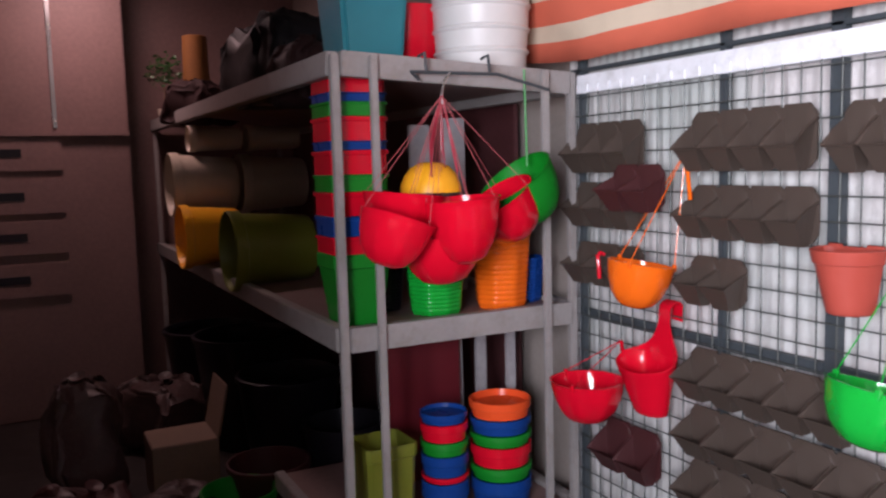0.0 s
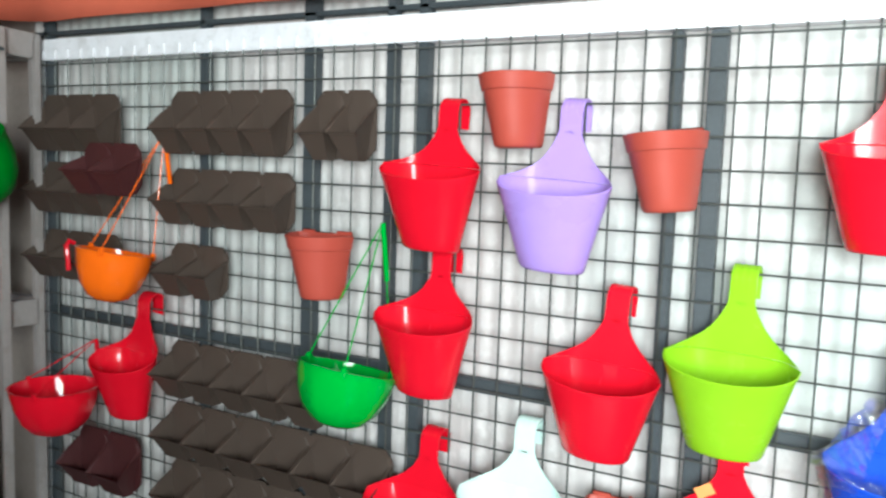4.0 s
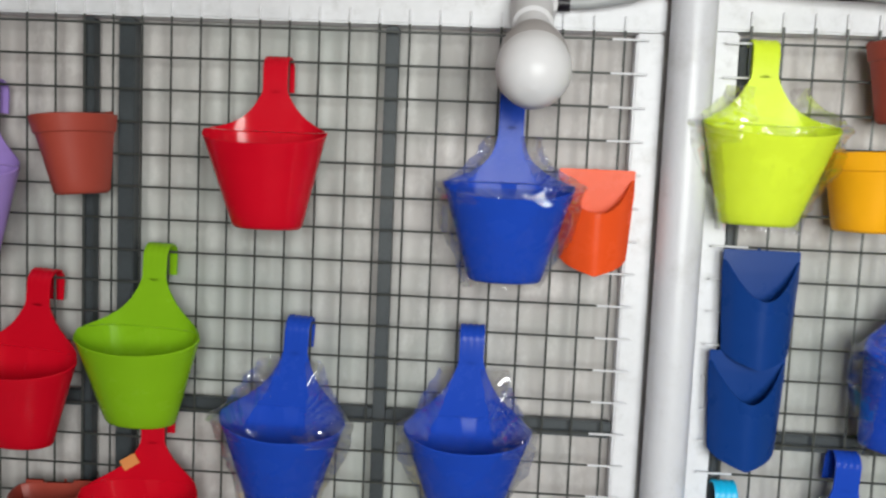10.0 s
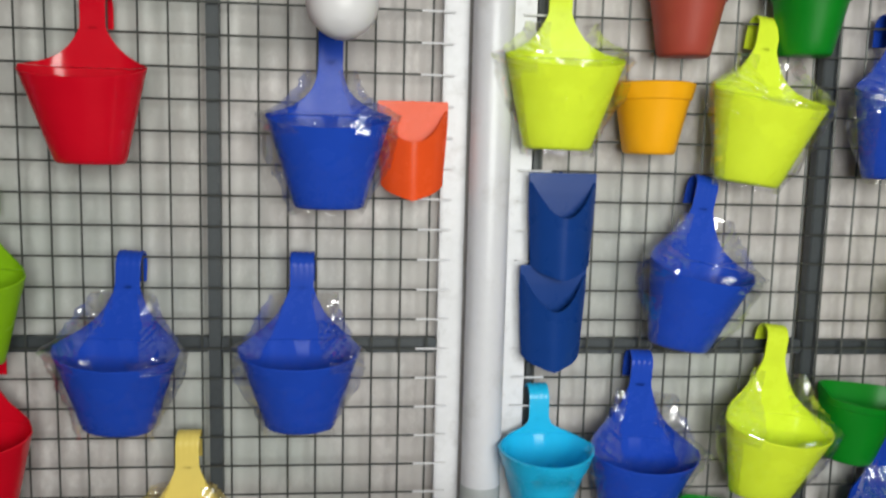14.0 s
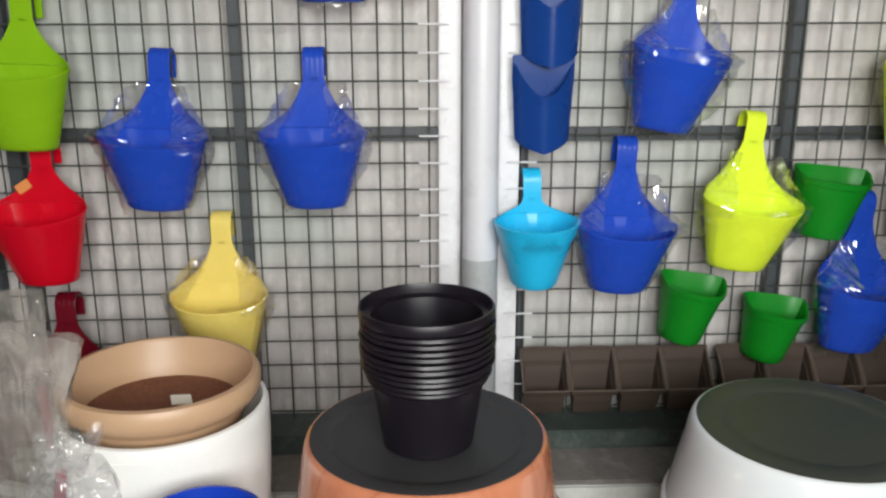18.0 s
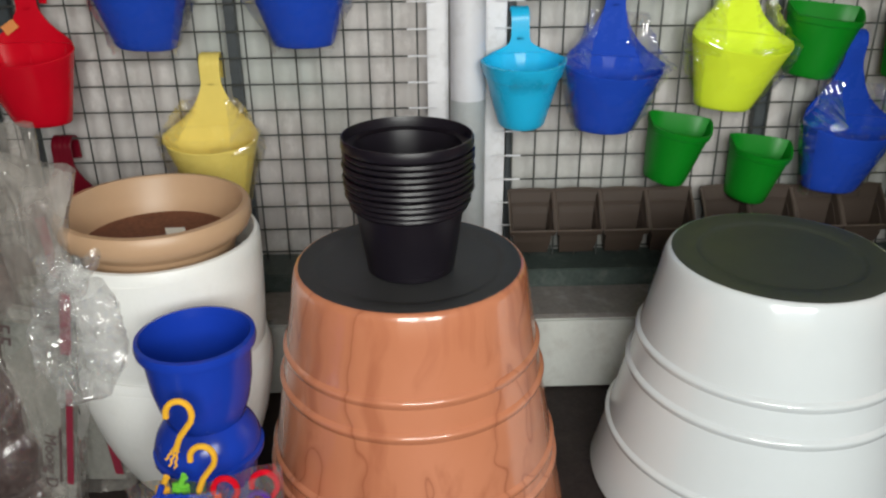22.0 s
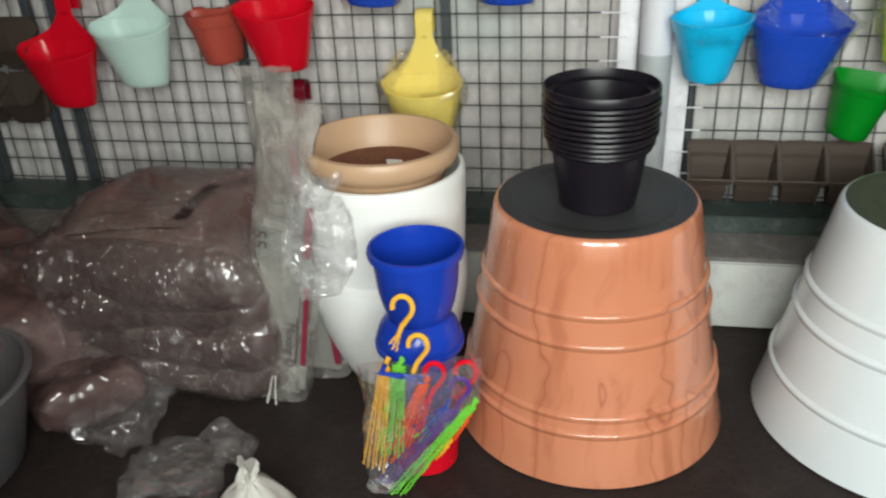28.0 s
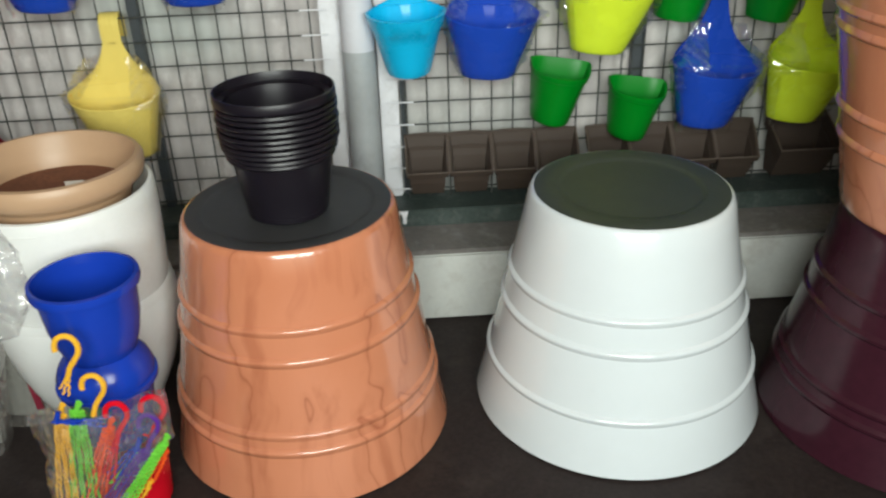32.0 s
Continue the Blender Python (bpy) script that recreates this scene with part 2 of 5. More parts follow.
def marble_material():
    """Orange-brown planter with darker vertical veins under a gloss."""
    m, nt, p = nodes_of("veined_terracotta_gloss")
    n = noise_node(nt, 3.2, 3, 0.55)
    tc = nt.nodes.new("ShaderNodeTexCoord")
    add = nt.nodes.new("ShaderNodeVectorMath")
    add.operation = "MULTIPLY_ADD"
    nt.links.new(n.outputs["Color"], add.inputs[0])
    add.inputs[1].default_value = (0.15, 0.15, 0.2)
    nt.links.new(tc.outputs["Object"], add.inputs[2])
    mp = nt.nodes.new("ShaderNodeMapping")
    mp.inputs["Scale"].default_value = (1, 1, 0.13)
    mp.inputs["Rotation"].default_value = (radians(-8), radians(17), 0)
    nt.links.new(add.outputs[0], mp.inputs[0])
    v = nt.nodes.new("ShaderNodeTexNoise")
    v.inputs["Scale"].default_value, v.inputs["Detail"].default_value = 8, 2
    nt.links.new(mp.outputs[0], v.inputs[0])
    veins = ramp(nt, v.outputs[0], [(0.455, (0, 0, 0)), (0.486, (0.24, 0.24, 0.24)), (0.492, (0.8, 0.8, 0.8)), (0.498, (0.15, 0.15, 0.15)), (0.53, (0, 0, 0))])
    base = ramp(nt, n.outputs[0], [(0.3, (0.52, 0.19, 0.098)), (0.7, (0.6, 0.235, 0.13))]).outputs[0]
    sm = nt.nodes.new("ShaderNodeMapping")
    sm.inputs["Rotation"].default_value, sm.inputs["Scale"].default_value = (radians(-6), radians(16), 0), (1, 1, 0.07)
    nt.links.new(add.outputs[0], sm.inputs[0])
    tall = nt.nodes.new("ShaderNodeTexNoise")
    tall.inputs["Scale"].default_value, tall.inputs["Detail"].default_value = 26, 3
    nt.links.new(sm.outputs[0], tall.inputs[0])
    streaks = ramp(nt, tall.outputs[0], [(0.54, (0, 0, 0)), (0.62, (0.22, 0.22, 0.22)), (0.7, (0.5, 0.5, 0.5))]).outputs[0]
    base = mixed(nt, streaks, base, (0.36, 0.11, 0.055))
    nt.links.new(mixed(nt, veins.outputs[0], base, (0.33, 0.1, 0.05)), p.inputs["Base Color"])
    p.inputs["Roughness"].default_value, p.inputs["Coat Weight"].default_value = 0.26, 0.9
    p.inputs["Coat Roughness"].default_value = 0.035
    bumped(nt, p, noise_node(nt, 16, 3, 0.5, (1, 1, 0.6)).outputs[0], 0.35, 0.006)
    nt.links.new(p.inputs["Normal"].links[0].from_socket, p.inputs["Coat Normal"])
    return m


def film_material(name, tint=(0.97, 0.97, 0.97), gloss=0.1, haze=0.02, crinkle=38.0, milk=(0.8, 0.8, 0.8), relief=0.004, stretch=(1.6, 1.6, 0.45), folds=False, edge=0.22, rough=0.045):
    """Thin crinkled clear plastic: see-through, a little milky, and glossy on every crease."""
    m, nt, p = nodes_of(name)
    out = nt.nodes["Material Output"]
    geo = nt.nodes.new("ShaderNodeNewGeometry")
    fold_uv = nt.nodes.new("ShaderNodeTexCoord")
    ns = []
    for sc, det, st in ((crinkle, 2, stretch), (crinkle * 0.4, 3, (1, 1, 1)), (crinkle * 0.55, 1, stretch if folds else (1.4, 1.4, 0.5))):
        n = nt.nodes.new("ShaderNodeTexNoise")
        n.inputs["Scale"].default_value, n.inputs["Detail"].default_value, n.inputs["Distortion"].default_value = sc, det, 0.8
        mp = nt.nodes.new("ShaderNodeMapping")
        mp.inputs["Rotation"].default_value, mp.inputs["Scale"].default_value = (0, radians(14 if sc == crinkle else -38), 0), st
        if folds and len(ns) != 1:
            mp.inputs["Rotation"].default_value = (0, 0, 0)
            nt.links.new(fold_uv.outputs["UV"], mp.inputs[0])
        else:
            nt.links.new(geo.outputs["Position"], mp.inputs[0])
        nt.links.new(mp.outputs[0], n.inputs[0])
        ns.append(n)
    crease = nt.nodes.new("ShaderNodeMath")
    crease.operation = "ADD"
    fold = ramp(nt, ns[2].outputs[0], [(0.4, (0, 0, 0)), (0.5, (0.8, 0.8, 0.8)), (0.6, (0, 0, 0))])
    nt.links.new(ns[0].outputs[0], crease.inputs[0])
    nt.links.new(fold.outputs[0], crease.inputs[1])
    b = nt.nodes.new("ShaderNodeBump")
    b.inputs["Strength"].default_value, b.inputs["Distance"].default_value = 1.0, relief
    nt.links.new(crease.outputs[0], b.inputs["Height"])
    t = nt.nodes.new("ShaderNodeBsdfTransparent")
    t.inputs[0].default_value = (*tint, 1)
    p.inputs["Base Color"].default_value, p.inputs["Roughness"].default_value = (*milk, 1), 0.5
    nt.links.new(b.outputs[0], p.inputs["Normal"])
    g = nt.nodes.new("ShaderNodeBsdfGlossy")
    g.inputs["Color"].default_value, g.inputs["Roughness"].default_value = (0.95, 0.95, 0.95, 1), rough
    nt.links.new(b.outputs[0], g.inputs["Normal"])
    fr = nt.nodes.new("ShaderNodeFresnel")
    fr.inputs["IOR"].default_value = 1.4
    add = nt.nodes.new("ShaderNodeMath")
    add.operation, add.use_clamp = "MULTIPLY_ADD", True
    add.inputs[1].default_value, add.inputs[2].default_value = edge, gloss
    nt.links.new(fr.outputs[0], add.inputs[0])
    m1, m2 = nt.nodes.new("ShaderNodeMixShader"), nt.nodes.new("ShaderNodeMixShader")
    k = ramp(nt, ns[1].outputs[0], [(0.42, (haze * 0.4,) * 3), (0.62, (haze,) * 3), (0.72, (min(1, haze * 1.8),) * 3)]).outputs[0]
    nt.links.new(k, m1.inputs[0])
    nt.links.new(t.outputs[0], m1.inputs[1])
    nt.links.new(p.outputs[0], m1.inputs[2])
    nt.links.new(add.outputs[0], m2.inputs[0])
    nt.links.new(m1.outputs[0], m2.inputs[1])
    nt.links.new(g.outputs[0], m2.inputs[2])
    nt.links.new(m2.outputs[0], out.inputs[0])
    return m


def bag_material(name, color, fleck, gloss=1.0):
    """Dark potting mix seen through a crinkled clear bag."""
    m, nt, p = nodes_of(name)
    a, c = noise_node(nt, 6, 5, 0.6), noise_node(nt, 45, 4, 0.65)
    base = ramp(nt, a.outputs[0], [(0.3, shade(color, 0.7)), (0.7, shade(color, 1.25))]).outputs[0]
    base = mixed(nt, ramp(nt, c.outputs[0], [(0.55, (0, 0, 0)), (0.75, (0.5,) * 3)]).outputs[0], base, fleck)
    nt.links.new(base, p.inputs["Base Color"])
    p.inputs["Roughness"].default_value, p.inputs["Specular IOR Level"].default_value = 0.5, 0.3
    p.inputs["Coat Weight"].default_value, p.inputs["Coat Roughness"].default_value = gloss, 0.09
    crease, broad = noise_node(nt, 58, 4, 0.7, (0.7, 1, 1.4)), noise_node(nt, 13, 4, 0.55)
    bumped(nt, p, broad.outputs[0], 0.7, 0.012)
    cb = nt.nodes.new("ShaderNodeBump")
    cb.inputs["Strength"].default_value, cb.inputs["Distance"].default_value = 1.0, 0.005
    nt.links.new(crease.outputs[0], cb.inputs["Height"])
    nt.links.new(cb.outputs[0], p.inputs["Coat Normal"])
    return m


BAG_LABEL = surface("printed_bag_top", (0.105, 0.07, 0.064), 0.42, vary=0.15, big=14, fine=90, bump=0.5, coat=0.15)
SHEET, MARBLE = sheet_material(), marble_material()
FILM = film_material("clear_wrap", gloss=0.2, haze=0.004, crinkle=30, relief=0.0042, stretch=(1.6, 0.3, 1), folds=True, edge=0.2, rough=0.1)
FILM_CLEAR = film_material("taut_clear_wrap", gloss=0.022, haze=0.002, crinkle=30, relief=0.0026, edge=0.06)
FILM_BAG = film_material("polythene", gloss=0.24, haze=0.12, crinkle=34, milk=(0.6, 0.6, 0.6), relief=0.003)
FILM_THICK = film_material("clear_sleeve", (0.93, 0.92, 0.91), 0.07, 0.42, 30, (0.4, 0.37, 0.34), 0.0035, (1.4, 1.4, 0.5))
FILM_LOOSE = film_material("loose_film", (0.95, 0.95, 0.95), 0.09, 0.2, 40, (0.7, 0.7, 0.69), 0.005, (1, 1, 1))
FILM_SHEET = film_material("floor_film", (0.95, 0.95, 0.95), 0.05, 0.2, 22, (0.34, 0.32, 0.32), 0.004, (1, 1, 1))
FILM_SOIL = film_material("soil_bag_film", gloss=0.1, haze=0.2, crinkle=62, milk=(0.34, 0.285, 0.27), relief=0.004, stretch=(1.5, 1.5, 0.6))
FILM_HAZE = film_material("dusty_film", gloss=0.035, haze=0.2, crinkle=24, milk=(0.3, 0.2, 0.19), relief=0.004, stretch=(1, 1, 0.8))
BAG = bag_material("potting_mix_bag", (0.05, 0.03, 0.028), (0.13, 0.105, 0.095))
BAG_PINK = bag_material("brown_bag", (0.062, 0.034, 0.032), (0.12, 0.075, 0.07), 0.1)


# ---------------- builders ----------------
def part(name, bm, material, parent=None, label="", smooth=True, m=None):
    """Links a bmesh as one mesh object, under a thing or a part if one is given."""
    me = bpy.data.meshes.new(name)
    bmesh.ops.recalc_face_normals(bm, faces=bm.faces)
    bm.to_mesh(me)
    bm.free()
    for mm in (material if isinstance(material, (list, tuple)) else [material]):
        me.materials.append(mm)
    for f in me.polygons:
        f.use_smooth = smooth
    if smooth:
        me.set_sharp_from_angle(angle=radians(38))
    ob = new(name, me)
    if parent:
        ob.parent = parent
    if m is not None:
        ob.matrix_basis = m
    return tagged(ob, label)


def thing(name, label, category, m, group=""):
    ob = new(name)
    ob.empty_display_size = 0.03
    ob.matrix_basis = m
    return tagged(ob, label, category, group)


def setting(ob, label="", category=""):
    return tagged(ob, label, category, kind="structure")


def box_mesh(x0, x1, y0, y1, z0, z1, bevel=0.002, bm=None):
    own = bm is None
    bm = bmesh.new() if own else bm
    r = bmesh.ops.create_cube(bm, size=1, matrix=Matrix.Translation(((x0 + x1) / 2, (y0 + y1) / 2, (z0 + z1) / 2)) @ Matrix.Diagonal((x1 - x0, y1 - y0, z1 - z0, 1)))
    if bevel:
        vs = set(r["verts"])
        bmesh.ops.bevel(bm, geom=[e for e in bm.edges if e.verts[0] in vs and e.verts[1] in vs], offset=bevel, segments=2, affect="EDGES")
    return bm


def skin(bm, rings, closed=True, cap0=False, cap1=False):
    vs = [[bm.verts.new(p) for p in r] for r in rings]
    n = len(vs[0])
    for a, b in zip(vs, vs[1:]):
        for i in range(n if closed else n - 1):
            j = (i + 1) % n
            bm.faces.new((a[i], a[j], b[j], b[i]))
    if cap0:
        bm.faces.new(vs[0][::-1])
    if cap1:
        bm.faces.new(vs[-1])
    return bm


def lathe(profile, seg=48, bm=None):
    """Turns (radius, height) pairs round the z axis; a first or last radius of 0 closes the end."""
    bm = bm or bmesh.new()
    rings = [[(max(r, 1e-4) * math.cos(2 * math.pi * i / seg), max(r, 1e-4) * math.sin(2 * math.pi * i / seg), z) for i in range(seg)] for r, z in profile]
    return skin(bm, rings, True, profile[0][0] == 0, profile[-1][0] == 0)


def tube(path, r, seg=8, bm=None, caps=True):
    bm = bm or bmesh.new()
    path = [Vector(p) for p in path]
    rings, up = [], None
    for i, p in enumerate(path):
        d = (path[min(i + 1, len(path) - 1)] - path[max(i - 1, 0)]).normalized()
        if up is None:
            up = d.orthogonal().normalized()
        up = (up - d * up.dot(d)).normalized()
        side = d.cross(up)
        rings.append([p + r * (math.cos(2 * math.pi * k / seg) * up + math.sin(2 * math.pi * k / seg) * side) for k in range(seg)])
    return skin(bm, rings, True, caps, caps)


# ---------------- the room ----------------
MESH_Y, FLOOR_Z = 1.5, 0.05
bm = box_mesh(-5.2, 4.2, -2.8, 1.75, FLOOR_Z - 0.2, FLOOR_Z, 0)
setting(part("floor", bm, FLOOR, smooth=False), "dark brown worn shop floor", "floor")
bm = box_mesh(-5.2, 4.2, -2.8, 1.75, 2.45, 2.6, 0)
setting(part("ceiling", bm, ROOM, smooth=False), "dim plastered shop ceiling", "ceiling")
setting(part("wall_west", box_mesh(-5.2, -5.0, -2.8, 1.75, FLOOR_Z, 2.45, 0), DARKWALL, smooth=False), "brown panelled wall in shade", "wall")
setting(part("wall_east", box_mesh(4.0, 4.2, -2.8, 1.75, FLOOR_Z, 2.45, 0), ROOM, smooth=False), "plain plastered side wall", "wall")
setting(part("wall_north", box_mesh(-5.0, 4.0, 1.62, 1.75, FLOOR_Z, 2.45, 0), ROOM, smooth=False), "plastered wall behind the pale sheets", "wall")
bm = box_mesh(-5.0, -0.1, -1.3, -1.1, FLOOR_Z, 2.45, 0)
box_mesh(1.4, 4.0, -1.3, -1.1, FLOOR_Z, 2.45, 0, bm)
setting(part("wall_south", bm, ROOM, smooth=False), "plain wall beside the wide open shop front", "wall")

# unseen wall, added to keep the daylight off the rack's far side
setting(part("wall_light_block", box_mesh(-1.12, -1.02, -1.1, 0.04, FLOOR_Z, 2.45, 0), ROOM, smooth=False), "plain unseen wall added to hold daylight back from the rack", "wall")

# added out of view: blocks low daylight so the lower stacks fall in shade
setting(part("wall_low_block", box_mesh(-0.8, -0.12, -0.42, -0.36, FLOOR_Z, 1.06, 0), ROOM, smooth=False), "low unseen wall added to shade the goods near the floor", "wall")

# pale corrugated sheet behind the mesh
bm = bmesh.new()
N = 1060
xs = [-2.15 + 4.25 * i / N for i in range(N + 1)]
rib = [0.0014 * math.sin(2 * math.pi * x / 0.035) + 0.0025 * noise.noise((x * 9, 0, 0)) for x in xs]
zs = [0.2, 0.5, 0.8, 1.1, 1.4, 1.7, 2.0]
skin(bm, [[(x, 1.55 + d + 0.002 * noise.noise((x * 5, z * 4, 2)), z) for x, d in zip(xs, rib)] for z in zs], False)
skin(bm, [[(x, 1.556 + d, z) for x, d in zip(xs[::8], rib[::8])] for z in (0.2, 2.0)], False)
setting(part("wall_sheet", bm, SHEET), "pale grey corrugated sheet behind the wire mesh", "wall")

# kerb along the foot of the wall
setting(part("kerb", box_mesh(-3.4, 2.6, 1.31, 1.62, FLOOR_Z, 0.212, 0.006), PLASTER), "whitewashed kerb along the wall foot", "kerb")
setting(part("kerb_cap", box_mesh(-3.4, 2.6, 1.306, 1.46, 0.212, 0.222, 0.003), CEMENT), "grey cement coping on the kerb", "kerb")
setting(part("base_rail", box_mesh(-2.1, 2.2, 1.425, 1.53, 0.222, 0.262, 0.003), surface("base_rail_paint", (0.045, 0.062, 0.056), 0.5, vary=0.3, big=14, fine=110, bump=0.4, dirt=(0.13, 0.14, 0.13))), "dark grey steel base rail with paint drips", "rail")

rnd = random.Random(9)
base_rail = bpy.data.objects["base_rail"]
for x, w, z0 in ((0.468, 0.012, 0.226), (0.484, 0.006, 0.236), (0.497, 0.009, 0.23), (0.335, 0.005, 0.238), (0.905, 0.004, 0.24), (-0.21, 0.005, 0.235)):
    bm = bmesh.new()
    skin(bm, [[(x + w * s * q, y, z) for s in (-1, -0.4, 0.4, 1)] for y, z, q in ((1.4245, 0.2615, 1.0), (1.4225, 0.258, 0.85), (1.4222, (0.26 + z0) / 2, 0.45), (1.4222, z0 + 0.004, 0.5), (1.4245, z0, 0.2))], False)
    part("paint_drip", bm, WHITE_PAINT, base_rail, "white paint drip")

# ---------------- steel frame, pole and mesh panels ----------------
rail_frame = setting(thing("trim_frame", "", "", Matrix()), "white painted steel frame round the mesh panels", "frame")
for nm, b in (("top_rail", (-2.1, 0.387, 1.5035, 1.54, 1.462, 1.512)), ("top_rail", (0.457, 2.2, 1.5035, 1.54, 1.468, 1.518)),
              ("frame_post", (0.345, 0.386, 1.506, 1.54, 0.262, 1.461)), ("frame_post", (0.458, 0.498, 1.506, 1.54, 0.262, 1.467)),
              ("frame_post", (-2.1, -2.06, 1.506, 1.54, 0.262, 1.461))):
    part(nm, box_mesh(*b, 0.003), WHITE_PAINT, rail_frame)
part("upper_rail", box_mesh(-2.1, 2.2, 1.512, 1.53, 1.522, 1.532, 0.002), GREY_STEEL, rail_frame, "thin grey upper rail")
pole = thing("pole", "round white-painted steel pole between two mesh panels", "pole", pose(0.422, 1.478, FLOOR_Z))
part("shaft", lathe([(0, 0), (0.0335, 0), (0.0335, 2.4), (0, 2.4)], 32), POLE_PAINT, pole)
part("lower_coat", lathe([(0.0338, 0.166), (0.0342, 0.17), (0.0342, 0.555), (0.0338, 0.56)], 32), surface("grey_pole_coat", (0.4, 0.42, 0.43), 0.45, vary=0.12, big=9, fine=80, bump=0.2, dirt=(0.3, 0.3, 0.3)), pole, "duller grey coat on the lower pole")
part("foot_plate", box_mesh(-0.05, 0.05, -0.045, 0.03, 0.163, 0.172, 0.002), GREY_STEEL, pole)
back_frame = setting(thing("grey_frame", "", "", Matrix()), "dark grey steel uprights behind the mesh", "frame")
for x, w in ((-2.055, 0.02), (-1.526, 0.018), (-1.234, 0.03), (-1.043, 0.02), (-0.973, 0.022), (-0.513, 0.018), (-0.45, 0.026), (-0.028, 0.02), (0.509, 0.014), (1.018, 0.026), (1.62, 0.026)):
    part("upright", box_mesh(x - w / 2, x + w / 2, 1.512, 1.536, 0.262, 1.9 if x < -0.6 else 1.46, 0.002), GREY_STEEL, back_frame)
for x0, x1, z in ((-2.044, -1.536, 0.842), (-1.516, -1.25, 0.843), (-1.218, -1.054, 0.843), (-0.961, -0.523, 0.843), (-0.436, -0.039, 0.843), (-0.017, 0.344, 0.842), (0.518, 1.004, 0.84), (1.032, 1.6, 0.838)):
    part("crossbar", box_mesh(x0, x1, 1.514, 1.532, z - 0.013, z + 0.013, 0.002), GREY_STEEL, back_frame)
PX, PZ = 0.0466, 0.0507
for nm, x0, x1, z0, z1 in (("mesh_panel", -2.06, 0.362, 0.245, 1.484), ("mesh_panel", 0.475, 2.1, 0.245, 1.497)):
    mp = setting(thing(nm, "", "", Matrix()), "welded wire display mesh, grey wires", "wire mesh")
    vert = part("wire", tube([(0, MESH_Y, z0), (0, MESH_Y, z1 - 0.022), (0, MESH_Y, z1)], 0.0019, 6), [WIRE, WHITE_PAINT], mp)
    hori = part("wire", tube([(x0, MESH_Y - 0.0036, 0), (x0 + 0.045 * (x0 > 0) + 0.01, MESH_Y - 0.0036, 0), (x1 - 0.055, MESH_Y - 0.0036, 0), (x1, MESH_Y - 0.0036, 0)], 0.0019, 6), [WIRE, WHITE_PAINT], mp)
    for f in vert.data.polygons:
        f.material_index = int(f.center.z > z1 - 0.021)
    for f in hori.data.polygons:
        f.material_index = int(0.3 < f.center.x < 0.52)
    x = math.floor((x0 - 0.0) / PX) * PX + PX
    first = True
    while x < x1 - 0.006:
        o = vert if first else new("wire", vert.data)
        o.parent, o.location, first = mp, (x, 0, 0), False
        x += PX
    z, first = 0.283, True
    while z < z1 - 0.005:
        o = hori if first else new("wire", hori.data)
        o.parent, o.location, first = mp, (0, 0, z), False
        z += PZ

# striped canvas above the rail
bm = bmesh.new()
hem = lambda x: 1.547 + 0.07 * max(0.0, -1.95 - x) + 0.003 * math.sin(x * 7)
bands = [0, 0.055, 0.1, 0.165, 0.21, 0.28, 0.33, 0.42]
cols = [-2.35 + 2.0 * i / 80 for i in range(81)]
rows = [[bm.verts.new((x, 1.47 + 0.012 * math.sin(x * 11 + v * 9) - 0.25 * v, hem(x) + v)) for x in cols] for v in bands]
for k in range(len(bands) - 1):
    for i in range(80):
        bm.faces.new((rows[k][i], rows[k][i + 1], rows[k + 1][i + 1], rows[k + 1][i])).material_index = k % 2
cloth = part("awning_cloth", bm, [CLOTH_A, CLOTH_B])
cloth.modifiers.new("thick", "SOLIDIFY").thickness = 0.002
tagged(cloth, "coral and cream striped canvas hung above the mesh", "cloth")


# ---------------- pots on the wall ----------------
def dring(a, b, k, z, n=14, nb=8):
    """A D-shaped outline: a round front and a slightly bowed back."""
    pts = [(a * math.cos(math.pi * i / n), -k - b * math.sin(math.pi * i / n), z) for i in range(n + 1)]
    pts += [(-a + 2 * a * i / nb, -k * abs((-a + 2 * a * i / nb) / a) ** 5, z) for i in range(1, nb)]
    return pts


def cup_mesh(a0, a1, b0, b1, k, h, band=0.0, t=0.0025, dip=0.0, back=0.0):
    """An open cup with a bowed back, rim at z = 0 and dipping in front, with wall thickness and, if wanted, a rim band."""
    bm = bmesh.new()
    f = lambda s: (a0 + (a1 - a0) * s, b0 + (b1 - b0) * s, k * (1 - 0.5 * s))

    def ring(a, b, kk, z, inner=0.0):
        keep = max(0.0, 1 + z / h) * dip
        up = back * max(0.0, 1 + z / h) ** 4
        return [(x, y - (inner if i > 20 else inner * 0.5 if i in (0, 20) else 0), zz - keep * max(0.0, (-y - kk) / b) ** 0.8 + up * min(1, 1.6 * max(0.0, 1 + y / (kk + 0.45 * b)))) for i, (x, y, zz) in enumerate(dring(a, b, kk, z, 20, 24))]
    rings = []
    for s in (1.0, 0.985, 0.95, 0.8, 0.6, 0.4, 0.2):
        a, b, kk = f(s)
        e = 0.005 if s == 1.0 else 0.0015 if s == 0.985 else 0
        if not band or s * h > band:
            rings.append(ring(a - e, b - e, kk, -h * s))
    if band:
        a, b, kk = f(band / h)
        rings += [ring(a, b, kk, -band - 0.0015), ring(a + 0.003, b + 0.003, kk, -band), ring(a0 + 0.003, b0 + 0.003, k, -0.001)]
    else:
        rings += [ring(a0, b0, k, -0.001)]
    rings += [ring(a0 - t * 0.5, b0 - t * 0.5, k, 0.0006, t * 0.5), ring(a0 - t, b0 - t, k, -0.001, t)]
    for s in (0.25, 0.5, 0.75, 0.96):
        a, b, kk = f(s)
        rings.append(ring(a - t, b - t, kk + 0.001, -h * s, t))
    return skin(bm, rings, True, True, True)


